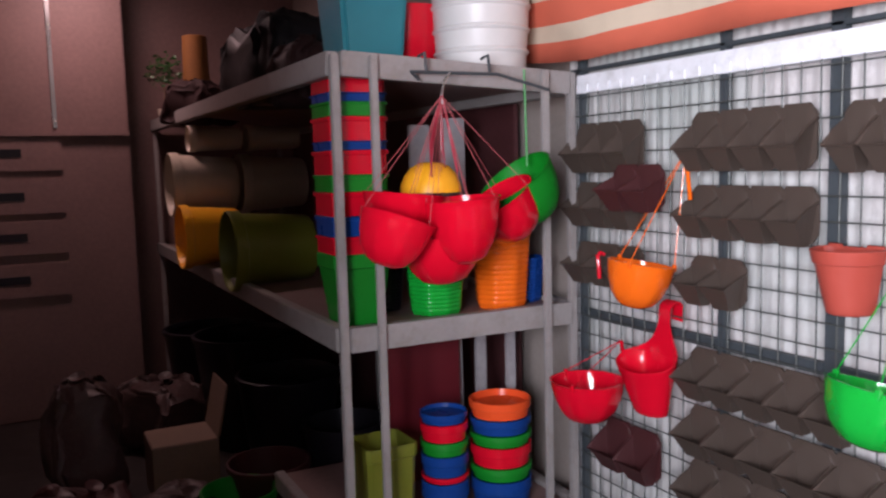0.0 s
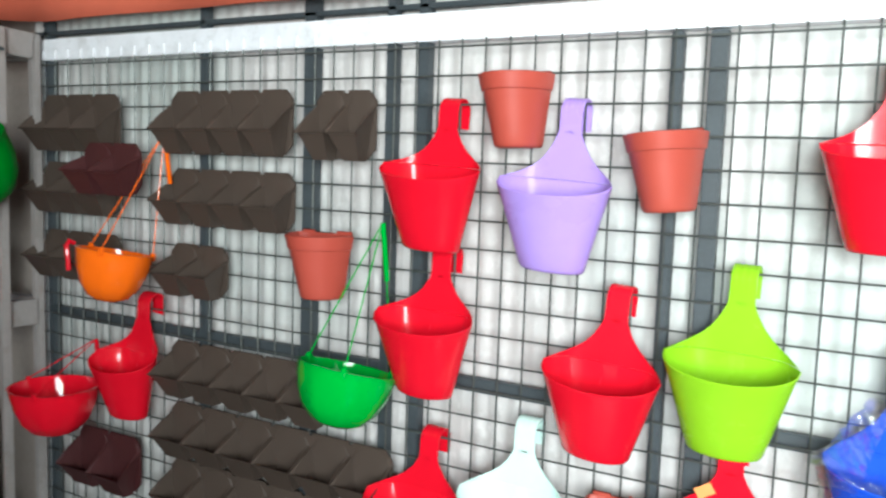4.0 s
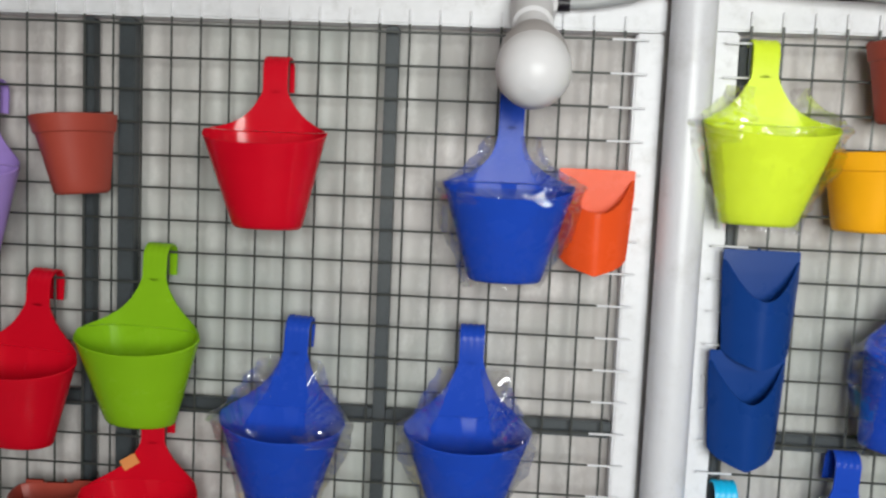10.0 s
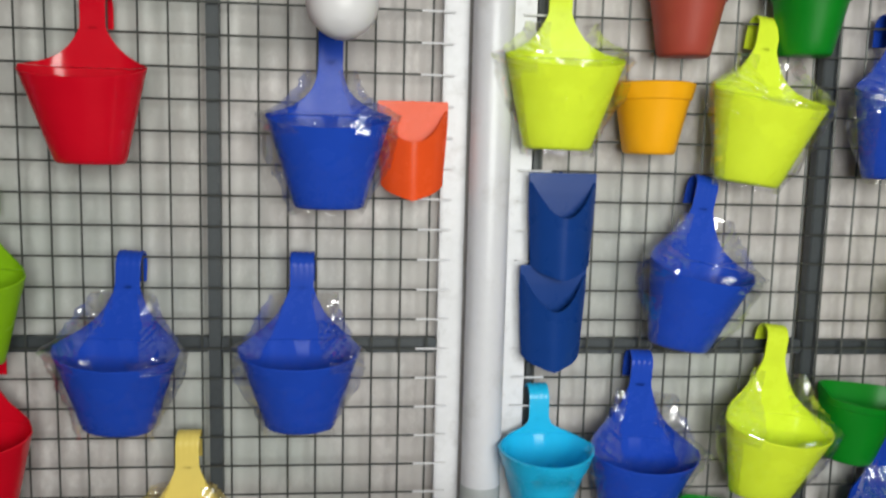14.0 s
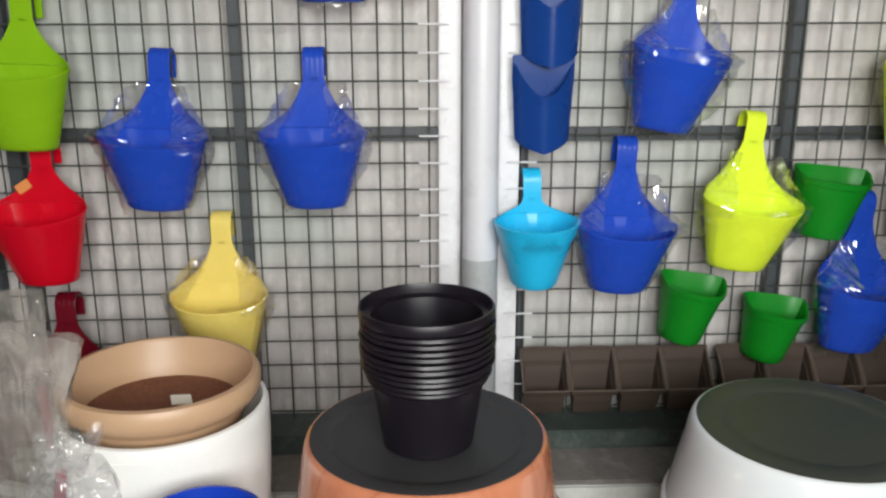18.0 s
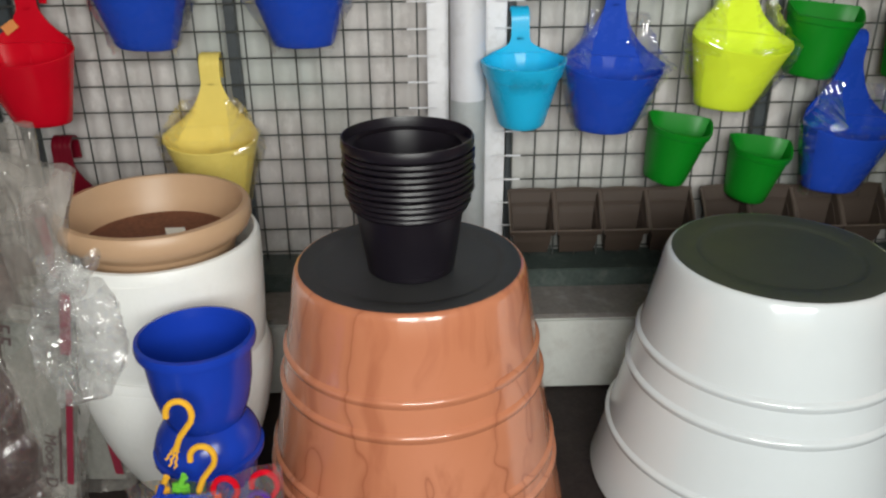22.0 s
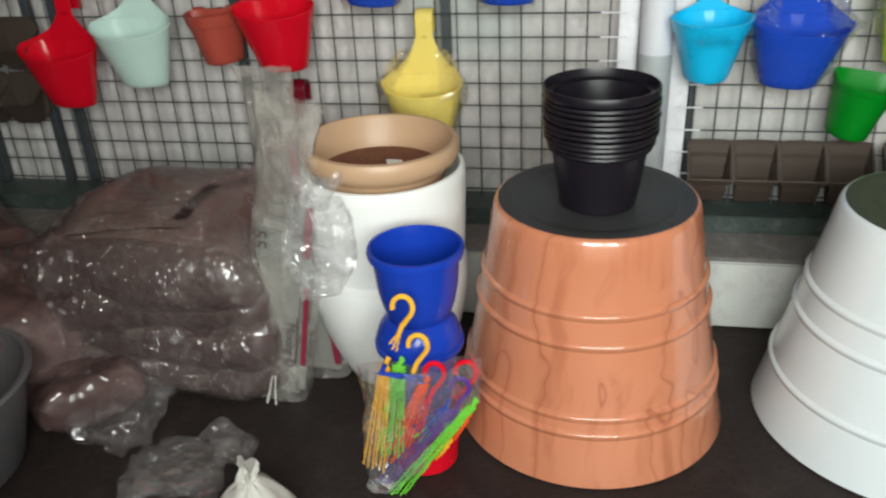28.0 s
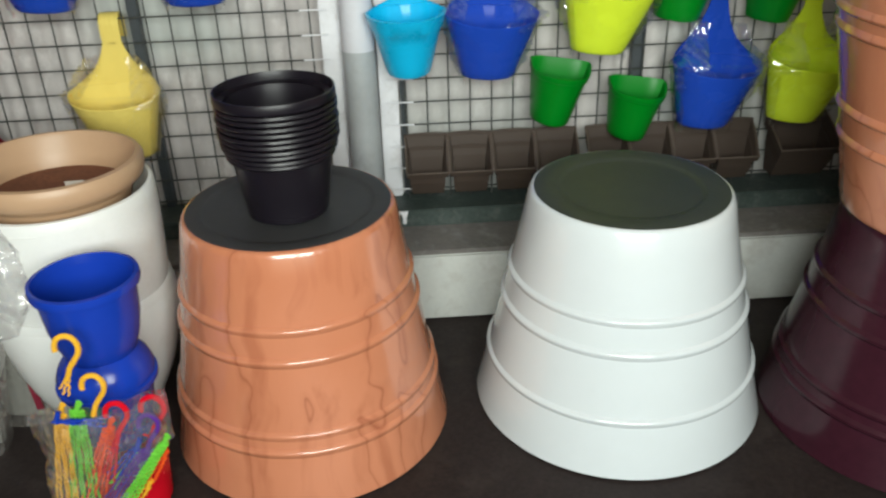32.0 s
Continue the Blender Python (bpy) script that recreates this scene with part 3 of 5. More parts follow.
def plate_mesh(a, k, rise, half, straight=0.03, t=0.003, neck=1.55):
    """The raised back: wide at the rim, swept in to a strap."""
    bm = bmesh.new()
    rings = []
    n = 12
    top = rise - straight
    for i in range(n + 1):
        z = 0.0012 + (top - 0.0012) * i / n
        s = max(0, z / top)
        w = half + (a - half) * max(0.0, 1 - s) ** neck * (1 - 0.25 * math.sin(math.pi * s))
        row = [(-w + 2 * w * j / 24) for j in range(25)]
        fr = [(x, -k * abs(x / a) ** 5 - t, z) for x in row]
        bk = [(x, -k * abs(x / a) ** 5, z) for x in row[::-1]]
        rings.append(fr + bk)
    return skin(bm, rings, True, True, True)


def strap_mesh(z0, z1, half, r=0.02, drop=0.03, ridges=4, t=0.003):
    """A ribbed strap that climbs, bends over the wire and comes down behind it."""
    path = [(0.0, z0), (0.0, z1 - r)] + [(r - r * math.cos(radians(a)), z1 - r + r * math.sin(radians(a))) for a in range(20, 181, 20)] + [(2 * r, z1 - r - drop)]
    bm = bmesh.new()
    m = ridges * 4
    rings = []
    for i, (y, z) in enumerate(path):
        q, p = path[min(i + 1, len(path) - 1)], path[max(i - 1, 0)]
        d = Vector((0, q[0] - p[0], q[1] - p[1])).normalized()
        nrm = Vector((0, -d.z, d.y))
        prof = [(-half + 2 * half * j / m, (t + 0.0007 * (1 if (j // 2) % 2 and i > 1 else 0))) for j in range(m + 1)]
        ring = [Vector((x, y, z)) + nrm * o for x, o in prof] + [Vector((x, y, z)) for x in (half, 0, -half)]
        rings.append(ring)
    return skin(bm, rings, True, True, True)


def wrap_mesh(a0, a1, b0, b1, k, h, rise, seed, half=0.019, neck=1.55):
    """A loose clear bag round a pot: taut on the cup's front, slack at its sides, and pulled over the plate's shoulders in folds that fan out."""
    bm = bmesh.new()
    rings = []
    lift = 0.5 + 0.08 * math.sin(seed)
    for i in range(49):
        s = 1.06 - (1.06 + lift) * i / 48
        q, up = min(1, max(0, s)), max(0, -s)
        slack = 0.004 + (0.014 + 0.008 * math.sin(seed * 3)) * math.exp(-((s - 0.3) / 0.4) ** 2)
        cling = half + (a0 - half) * (1 - up) ** neck * (1 - 0.25 * math.sin(math.pi * up))
        aa = cling + 0.006 + 0.012 * up if s < 0 else a0 + (a1 - a0) * q + slack
        bb = (b0 + (b1 - b0) * q) * max(0.06, 1 - 3.4 * up) + 0.003
        z = -h * s if s > 0 else rise * up
        ring = []
        for j, (x, y, zz) in enumerate(dring(aa, bb, k * (1 - 0.5 * q) * (1 - 0.8 * min(1, 1.6 * up)), z, 96, 16)):
            p = Vector((x, y, zz))
            side = abs(x) / aa
            fan = math.atan2(zz + 0.03, x)
            v = noise.noise_vector((x * 22 + seed, y * 22, zz * 14 + seed))
            loose = 0.12 + 0.88 * side ** 3
            fold = abs(noise.noise((fan * 7 + seed, side * 0.8, seed))) + 0.5 * abs(noise.noise((fan * 17, side + seed, 1)))
            p += Vector((v.x * 0.012, -abs(v.y) * 0.007, v.z * 0.006)) * loose
            p += Vector((math.copysign(0.6 * side, x), -1, 0)) * fold * ((0.003 + 0.014 * side ** 2) if s < 0.05 else 0.002 + 0.008 * side ** 4)
            p.y = min(p.y, -0.001)
            ring.append(p)
        rings.append(ring)
    skin(bm, rings, True)
    uv = bm.loops.layers.uv.new("folds")
    for f in bm.faces:
        p = f.calc_center_median()
        s = -p.z / h if p.z < 0 else -p.z / rise
        wide = (a0 + (a1 - a0) * max(0, s)) if s > 0 else half + (a0 - half) * (1 + s) ** neck
        lip = -0.012 < p.z + 0.02 < 0.012 and noise.noise((p.x * 18 + seed, seed, 2)) > -0.05
        f.material_index = int(abs(p.x) < wide * (0.9 if s > 0.05 else 0.5 + 0.12 * math.sin(seed * 5 + math.copysign(1.3, p.x))) and s < 1.2 and not lip)
        for l in f.loops:
            c = l.vert.co
            fan = math.atan2(c.z + 0.03, c.x) if c.z > -0.035 else c.x * 7
            l[uv].uv = (fan * 0.1 + seed, Vector((c.x, c.z + 0.03)).length)
    # the bag's mouth is open over the middle of the plate
    bmesh.ops.delete(bm, geom=[f for f in bm.faces if f.material_index and f.calc_center_median().z > 0.004], context="FACES")
    return bm


def hook_pot(label, color, x, z, tilt=0.0, w=0.192, h=0.146, rise=0.122, wrap=0, b=0.066, half=0.019, turn=0.0, group="hook pots on the mesh", y=1.478, neck=1.55, dip=0.021):
    t = thing("hook_pot", label, "wall planter", pose(x, y, z, 0, tilt, turn), group)
    a = w / 2
    part("cup", cup_mesh(a, a * 0.565, b, b * 0.62, 0.052, h, 0.03 if w < 0.16 else 0, dip=dip), P[color], t)
    part("back_plate", plate_mesh(a - 0.0005, 0.052, rise - 0.005, half, 0.045 if w > 0.16 else 0.035, neck=neck), P[color], t)
    part("hook", strap_mesh(rise - 0.055, rise, half), P[color], t)
    if wrap:
        o = part("plastic_wrap", wrap_mesh(a, a * 0.565, b, b * 0.62, 0.052, h, rise, wrap * 7.3, half, neck), [FILM, FILM_CLEAR], t, "crinkled clear plastic wrap")
        o.visible_shadow = False
    return t


hook_pot("glossy red hook pot hung from the mesh", "red", -0.9, 1.238, 3, rise=0.118)
hook_pot("glossy red hook pot hung close under another", "red", -0.904, 0.978, 3, rise=0.118)
hook_pot("pale lilac hook pot hung from the mesh", "lilac", -0.672, 1.222, 3, rise=0.132)
hook_pot("glossy red hook pot hung alone high up", "red", -0.2, 1.288, 0, w=0.186, rise=0.115)
hook_pot("red hook pot hung beside a leaf-green one", "red", -0.58, 0.93, 4, rise=0.125)
hook_pot("leaf-green hook pot with ribbed strap", "leaf", -0.388, 0.975, 2, rise=0.13)
hook_pot("royal blue hook pot in clear plastic wrap", "blue", -0.162, 0.86, 3, rise=0.14, h=0.141, wrap=1)
hook_pot("royal blue hook pot in clear plastic wrap", "blue", 0.118, 0.861, 0, rise=0.14, h=0.141, wrap=2)
hook_pot("royal blue hook pot in wrap below the bulb", "blue", 0.162, 1.226, 0, rise=0.137, wrap=3, neck=2.6)
tagpot = hook_pot("red hook pot with an orange price tag", "red", -0.384, 0.727, 0, w=0.186, rise=0.115)
part("price_tag", box_mesh(-0.014, 0.014, -0.001, 0.001, -0.009, 0.009, 0), TAG, tagpot, m=pose(-0.035, -0.0085, 0.03, 0, -32, 0), label="small orange paper price tag")
hook_pot("red hook pot hung low beside brown trays", "red", -0.917, 0.64, 3, rise=0.115)
hook_pot("pale mint-white hook pot", "mint", -0.725, 0.69, 1, rise=0.118)
hook_pot("red hook pot low behind the tan planter, shade put into its red", "dimred", -0.375, 0.425, 0, rise=0.115, w=0.17)
hook_pot("pale yellow hook pot in clear plastic wrap", "yellow", -0.068, 0.563, 0, w=0.182, rise=0.135, wrap=4)
hook_pot("bright lime hook pot in clear plastic wrap", "lime", 0.528, 1.327, 1, rise=0.125, wrap=5)
hook_pot("bright lime hook pot in wrap, hanging askew", "lime", 0.868, 1.277, 8, rise=0.132, wrap=6)
hook_pot("royal blue hook pot in wrap, hanging askew", "blue", 0.772, 0.999, 10, rise=0.143, wrap=7, w=0.182)
hook_pot("royal blue hook pot in wrap beside a cyan one", "blue", 0.691, 0.688, 3, rise=0.148, wrap=8, w=0.19, h=0.138)
hook_pot("bright lime hook pot in clear plastic wrap", "lime", 0.925, 0.73, 6, h=0.139, rise=0.152, wrap=9)
hook_pot("royal blue hook pot in shiny clear wrap", "blue", 1.16, 0.567, 4, rise=0.16, wrap=10)
hook_pot("lime hook pot in wrap above a brown tray", "lime", 1.36, 0.57, 5, rise=0.14, wrap=11)
hook_pot("lime hook pot in clear plastic wrap", "lime", 1.235, 0.965, 2, rise=0.13, wrap=12)
hook_pot("royal blue hook pot in clear plastic wrap", "blue", 1.11, 1.29, 2, rise=0.13, wrap=13)
hook_pot("cyan hook pot with a rim band", "cyan", 0.521, 0.696, -1, w=0.154, h=0.131, rise=0.08, b=0.094, half=0.017, neck=3.4, dip=0.004)
hook_pot("glossy red hook pot beside a red bowl", "red", -1.678, 0.792, 4, w=0.17, h=0.142, rise=0.135)


def wall_cup(label, color, x, z, tilt=0.0, w=0.13, h=0.115, rise=0.0, turn=0.0, b=0.085, y=1.492):
    t = thing("wall_cup", label, "wall planter", pose(x, y, z, 0, tilt, turn), "small cups on the mesh")
    a = w / 2
    part("cup", cup_mesh(a, a * 0.66, b, b * 0.66, 0.012, h, 0.012 if rise else 0.026, back=rise * 1.6), P[color], t)
    if not rise:
        bm = bmesh.new()
        for x0, x1, zz in ((-a + 0.004, -a * 0.4, 0.006), (-a * 0.4, a * 0.3, 0.002), (a * 0.3, a - 0.004, 0.007)):
            box_mesh(x0, x1 - 0.003, -0.003, 0.0, -0.02, zz, 0.0015, bm)
        part("back_edge", bm, P[color], t)
    part("clip", tube([(0, 0.0, -0.012), (0, 0.011, 0.0), (0, 0.018, -0.016)], 0.0025, 6), P[color], t)
    return t


wall_cup("terracotta plastic cup with a notched rim", "clay", -0.764, 1.393, -2, w=0.122, h=0.12)
wall_cup("terracotta plastic cup with a rim band", "clay", -0.513, 1.3, -5, w=0.122, h=0.12)
wall_cup("terracotta plastic cup beside brown trays", "clay", -1.165, 1.1, 0, w=0.132, h=0.125)
wall_cup("terracotta plastic cup beside a mint pot", "clay", -0.542, 0.706, -2)
wall_cup("terracotta plastic cup under the top rail", "clay", 0.739, 1.452, 0)
wall_cup("dark green plastic cup under the top rail", "green", 0.948, 1.46, 0)
wall_cup("amber orange plastic cup with rim band", "orange", 0.689, 1.292, 0)
wall_cup("dark green cup beside a lime pot", "green", 1.092, 0.76, 6, rise=0.012, w=0.14)
wall_cup("dark green cup hanging askew", "green", 0.84, 0.55, 9, rise=0.012, w=0.125)
wall_cup("dark green cup hanging askew, low", "green", 1.008, 0.502, 8, rise=0.012, w=0.122, h=0.108)
wall_cup("dark green cup high beside a wrapped pot", "green", 1.285, 0.75, 6, rise=0.012)


def pocket(label, color, x, z, y=1.492, h=0.15, vee=True):
    """A narrow wall pocket with a keeled front that dips in a vee."""
    t = thing("wall_pocket", label, "wall planter", pose(x, y, z), "wall pockets")
    a, d = 0.057, 0.038
    bm = bmesh.new()
    ts = [i / 32 for i in range(33)]

    def col(s, off):
        u = 2 * s - 1
        px = u * (a - off)
        py = -(d - off) * (0.72 * (1 - abs(u) ** 3.2) + 0.28 * math.exp(-(u / 0.42) ** 2)) - 0.016
        top = -0.012 - 0.058 * max(0, 1 - (abs(u) / 0.96) ** 1.9) if vee else -0.012 - 0.05 * max(0, 1 - (abs(u) / 0.93) ** 2.4)
        bot = -h - 0.016 * (1 - abs(u)) - 0.008 * (1 - abs(u) ** 6)
        return px, py, top, bot
    def rows(off):
        out = []
        for f in (0, 0.2, 0.5, 0.8, 1.0):
            ring = []
            for s in ts:
                px, py, top, bot = col(s, off)
                k = 1 - 0.12 * f
                ring.append((px * k, py * (1 - 0.1 * f), top + (bot - top) * f))
            out.append(ring)
        return out
    outer, inner = rows(0), rows(0.0025)
    skin(bm, outer[::-1] + inner, False)
    part("front", bm, P[color], t)
    bm = box_mesh(-a, a, -0.0165, -0.013, -0.03, 0.003, 0.0015)
    skin(bm, [[(-a, -0.016, -0.03), (a, -0.016, -0.03)], [(-a * 0.88, -0.014, -h), (a * 0.88, -0.014, -h)]], False)
    skin(bm, [[(-a, -0.013, -0.03), (a, -0.013, -0.03)], [(-a * 0.88, -0.011, -h), (a * 0.88, -0.011, -h)]], False)
    part("back", bm, P[color], t)
    bm = bmesh.new()
    last = outer[-1]
    skin(bm, [last, [(p[0], -0.0135, -h) for p in last]], False)
    part("base", bm, P[color], t)
    part("clip", tube([(0, -0.014, -0.01), (0, 0.0, 0.002), (0, 0.012, -0.02)], 0.003, 6), P[color], t)


pocket("vermilion orange wall pocket beside a blue pot", "vermilion", 0.294, 1.25, h=0.132, vee=False)
pocket("navy blue wall pocket with a vee-cut front", "navy", 0.545, 1.14)
pocket("navy blue wall pocket hung below its twin", "navy", 0.535, 0.986)


def tray_strip(label, n, x, z, h=0.132, color="brown", tilt=0.0, y=1.493, w=0.0925, d=0.066, front=0.052, plate=True):
    """A strip of square seedling pots whose openings slope forward."""
    t = thing("seedling_tray", label, "planter tray", pose(x, y, z, 0, tilt, 0), "brown seedling trays")
    fr = front
    for i in range(n):
        bm = bmesh.new()
        a, c = w / 2 - 0.005, w / 2 - (0.02 if plate else 0.013)

        def ring(off, s):
            # corner points at share s of the height, front lower than back
            k = a + (c - a) * s - off
            yb, yf = -0.003 - 0.004 * s - off, -d * (1 - 0.5 * s) + off
            zb = -h * s
            zf = -(h - fr) * (1 - s) - h * s
            ym, e = (yb + yf) / 2, (0.026 if plate else 0.004) * (1 - s)
            zm = zb - e + (zf - zb + e) * 0.42
            return [(-k, yb, zb - e), (-0.82 * k, yb, zb - 0.45 * e), (-0.5 * k, yb, zb - 0.1 * e), (0, yb, zb), (0.5 * k, yb, zb - 0.1 * e), (0.82 * k, yb, zb - 0.45 * e), (k, yb, zb - e),
                    (k, ym, zm), (k, yf, zf), (0, yf, zf), (-k, yf, zf), (-k, ym, zm)]
        bs = 0.06 if plate else 0.2
        rings = [ring(0, 1.0), ring(0, 0.5), ring(0.0 if plate else 0.003, bs + 0.01), ring(-0.004, bs), ring(-0.004, 0.0), ring(0.0005, 0.0), ring(0.003, 0.4), ring(0.003, 0.95)]
        skin(bm, rings, True, True, True)
        cell = part("cell", bm, P[color], t, smooth=False, m=pose((i + 0.5) * w, 0, 0))
        if not plate:
            lip = ring(-0.003, 0.0)
            part("lip", tube(lip + lip[:1], 0.0021, 6), TRAY_LIP, cell, "rounded lip of the cell")
    if plate:
        # flat back with clipped corners and a small notch between the pots
        bm = bmesh.new()
        e, top, low = 0.02, 0.002, -h * 0.97
        line = [(e, low), (0.002, low + e), (0.002, top - e), (e, top)]
        for i in range(1, n):
            line += [(i * w - 0.006, top), (i * w - 0.004, top - 0.006), (i * w + 0.004, top - 0.006), (i * w + 0.006, top)]
        line += [(n * w - e, top), (n * w - 0.002, top - e), (n * w - 0.002, low + e), (n * w - e, low)]
        rear = [bm.verts.new((x, 0.0015, z)) for x, z in line]
        face = [bm.verts.new((x, -0.0022, z)) for x, z in line]
        bm.faces.new(rear)
        bm.faces.new(face[::-1])
        for i in range(len(line)):
            k = (i + 1) % len(line)
            bm.faces.new((rear[i], face[i], face[k], rear[k]))
        part("back_plate", bm, P[color], t, smooth=False)
    else:
        part("lip", box_mesh(0.0, n * w, -0.004, 0.0, -0.008, 0.0, 0.001), P[color], t)
    return t


tray_strip("brown plastic strip of seedling pots in a corner", 3, -2.04, 1.375)
tray_strip("brown plastic strip of four seedling pots", 4, -1.6, 1.378, w=0.086)
tray_strip("brown plastic strip of two seedling pots", 2, -1.2, 1.374, w=0.072)
tray_strip("brown plastic strip of seedling pots in a corner", 3, -2.04, 1.215, h=0.118)
tray_strip("brown plastic strip of four seedling pots", 4, -1.6, 1.212, h=0.118, w=0.088)
tray_strip("brown plastic strip of seedling pots in a corner", 3, -2.04, 1.05, h=0.11)
tray_strip("short brown strip of two seedling pots", 2, -1.6, 1.048, h=0.11, w=0.086)
tray_strip("dark maroon seedling pot hooked over the trays", 2, -1.79, 1.262, h=0.11, color="maroon", y=1.418)
tray_strip("brown plastic strip of five seedling pots", 5, -1.6, 0.83, w=0.091, h=0.118)
tray_strip("brown plastic strip of six seedling pots", 6, -1.6, 0.69, w=0.1, h=0.116)
tray_strip("brown strip of seedling pots low on the mesh", 6, -1.6, 0.558, w=0.096, h=0.118)
tray_strip("dark maroon strip of seedling pots, low", 2, -1.92, 0.575, color="maroon", w=0.11)
tray_strip("brown strip of four seedling pots near the floor", 4, 0.505, 0.415, w=0.0955, h=0.13, front=0.062, d=0.062, plate=False)
tray_strip("brown strip of four seedling pots near the floor", 4, 0.905, 0.415, w=0.095, h=0.13, front=0.062, d=0.062, plate=False)
tray_strip("single brown seedling pot near the floor", 1, 1.31, 0.425, w=0.14, d=0.1, front=0.08, plate=False)


def bowl_profile(r, deep):
    return [(0, -deep), (r * 0.3, -deep * 0.99), (r * 0.55, -deep * 0.9), (r * 0.78, -deep * 0.68), (r * 0.92, -deep * 0.4), (r * 0.985, -deep * 0.12), (r, 0.0), (r + 0.002, 0.003), (r - 0.003, 0.003), (r * 0.955, -deep * 0.14), (r * 0.75, -deep * 0.64), (0, -deep * 0.93)]


def petals(bm, n=4, cut=0.035):
    """Presses soft lobes into a turned bowl, with a keel between them."""
    for v in bm.verts:
        k = 1 - cut * abs(math.sin(n * math.atan2(v.co.y, v.co.x) + 0.4)) * min(1, -v.co.z * 30 if v.co.z < 0 else 0)
        v.co.x, v.co.y = v.co.x * k, v.co.y * k
    return bm


def bowl(label, color, x, y, z, r, deep, knot, cord, tilt=0.0, lean=0.0):
    """A deep bowl with a rim, hung by cords from one knot."""
    t = thing("hanging_bowl", label, "hanging planter", pose(x, y, z, lean, tilt, 0), "hanging bowls")
    part("bowl", petals(lathe(bowl_profile(r, deep), 64)), P[color], t)
    inv = t.matrix_basis.inverted()
    for k in range(3):
        a = radians(60 + 120 * k)
        part("lug", box_mesh(-0.006, 0.006, -0.004, 0.004, -0.008, 0.01, 0.002), P[color], t, m=pose(r * math.cos(a), r * math.sin(a), 0))
        part("cord", tube([(r * math.cos(a), r * math.sin(a), 0.005), inv @ Vector(knot)], 0.0013, 6), P[cord], t)
    part("knot", tube([inv @ Vector(knot), inv @ (Vector(knot) + Vector((0.006, 0.01, -0.11)))], 0.005, 8), P[cord], t)
    return t


bowl("orange glossy bowl on orange cords", "tangerine", -1.634, 1.37, 1.033, 0.078, 0.104, (-1.585, 1.46, 1.29), "tangerine", 4, -9)
bowl("bright green glossy bowl on green cords", "signal", -1.045, 1.4, 0.866, 0.092, 0.105, (-1.03, 1.48, 1.13), "signal", 5, -13)
bowl("red bowl hung beside a red hook pot", "bowlred", -1.842, 1.37, 0.708, 0.096, 0.11, (-1.84, 1.48, 0.8), "red")

# bulb on the top rail
bulb = thing("light_bulb", "unlit white bulb in a white holder", "light bulb", pose(0.184, 1.304, 1.373, -56, 0, 0))
part("globe", lathe([(0, -0.05), (0.022, -0.046), (0.04, -0.03), (0.049, -0.008), (0.0495, 0.006), (0.048, 0.018)], 36), P["bulbwhite"], bulb)
part("collar", lathe([(0.048, 0.018), (0.0485, 0.022), (0.045, 0.05), (0.036, 0.08), (0.026, 0.1), (0.021, 0.104), (0, 0.106)], 36), surface("bulb_shell", (0.4, 0.37, 0.37), 0.45, vary=0.05), bulb)
part("holder", lathe([(0, 0.104), (0.023, 0.104), (0.025, 0.135), (0.03, 0.14), (0.033, 0.21), (0, 0.215)], 28), P["bulbwhite"], bulb)
rose = part("rose", lathe([(0, 0.0), (0.008, 0.0), (0.0085, 0.003), (0.016, 0.004), (0.0175, 0.009), (0.023, 0.009), (0.025, 0.004), (0.026, -0.03), (0, -0.03)], 36), P["bulbwhite"], bulb, "round white ceiling-rose style mount")
rose.matrix_basis = bulb.matrix_basis.inverted() @ pose(0.196, 1.462, 1.489, 72, 0, 8)
conduit = thing("conduit", "grey conduit along the top rail with a black joint", "cable", pose(0, 0, 0))
part("pipe", tube([(0.22, 1.485, 1.497), (0.27, 1.48, 1.498), (0.33, 1.475, 1.508), (0.38, 1.44, 1.525), (0.46, 1.435, 1.53), (0.8, 1.47, 1.508)], 0.0095, 10), CABLE, conduit)
part("joint", tube([(0.19, 1.487, 1.497), (0.24, 1.484, 1.497)], 0.0125, 10), P["black"], conduit)
part("cord", tube([(0.79, 1.472, 1.508), (1.0, 1.48, 1.5), (1.5, 1.48, 1.512), (2.1, 1.48, 1.52)], 0.006, 8), P["black"], conduit)


def ridged(p, amount):
    """Sharp-edged folds."""
    v = noise.noise_vector(p)
    return Vector((abs(v.x) - 0.2, abs(v.y) - 0.2, abs(v.z) - 0.2)) * amount


# ---------------- large planters on the floor ----------------
WHITE_BELTS, TERRA_BELTS = (0.25, 0.524, 0.655), (0.236, 0.306, 0.596, 0.714)


def planter_profile(r0, r1, h):
    f = lambda s: r0 + (r1 - r0) * s
    prof = [(r0 - 0.006, 0.0), (r0, 0.004)] + [(f(s) - 0.0015 * math.sin(math.pi * s), s * h) for s in (0.1, 0.2, 0.3, 0.4, 0.5, 0.6, 0.7, 0.8, 0.9)]
    return prof + [(f(0.975), 0.975 * h), (r1 - 0.0004, h - 0.0055), (r1 - 0.0022, h - 0.0026), (r1 - 0.0048, h - 0.0008), (r1 - 0.007, h - 0.0004)]


def belt_mesh(r0, r1, h, s):
    """A raised belt that stands out from the planter wall with a soft step."""
    f = lambda q: r0 + (r1 - r0) * q
    return lathe([(f(q) + o, q * h) for q, o in ((s - 0.03, -0.003), (s - 0.02, 0.0006), (s - 0.011, 0.0024), (s - 0.004, 0.0037), (s + 0.001, 0.004), (s + 0.005, 0.0029), (s + 0.009, 0.0012), (s + 0.0125, -0.0006), (s + 0.017, -0.003))], 96)


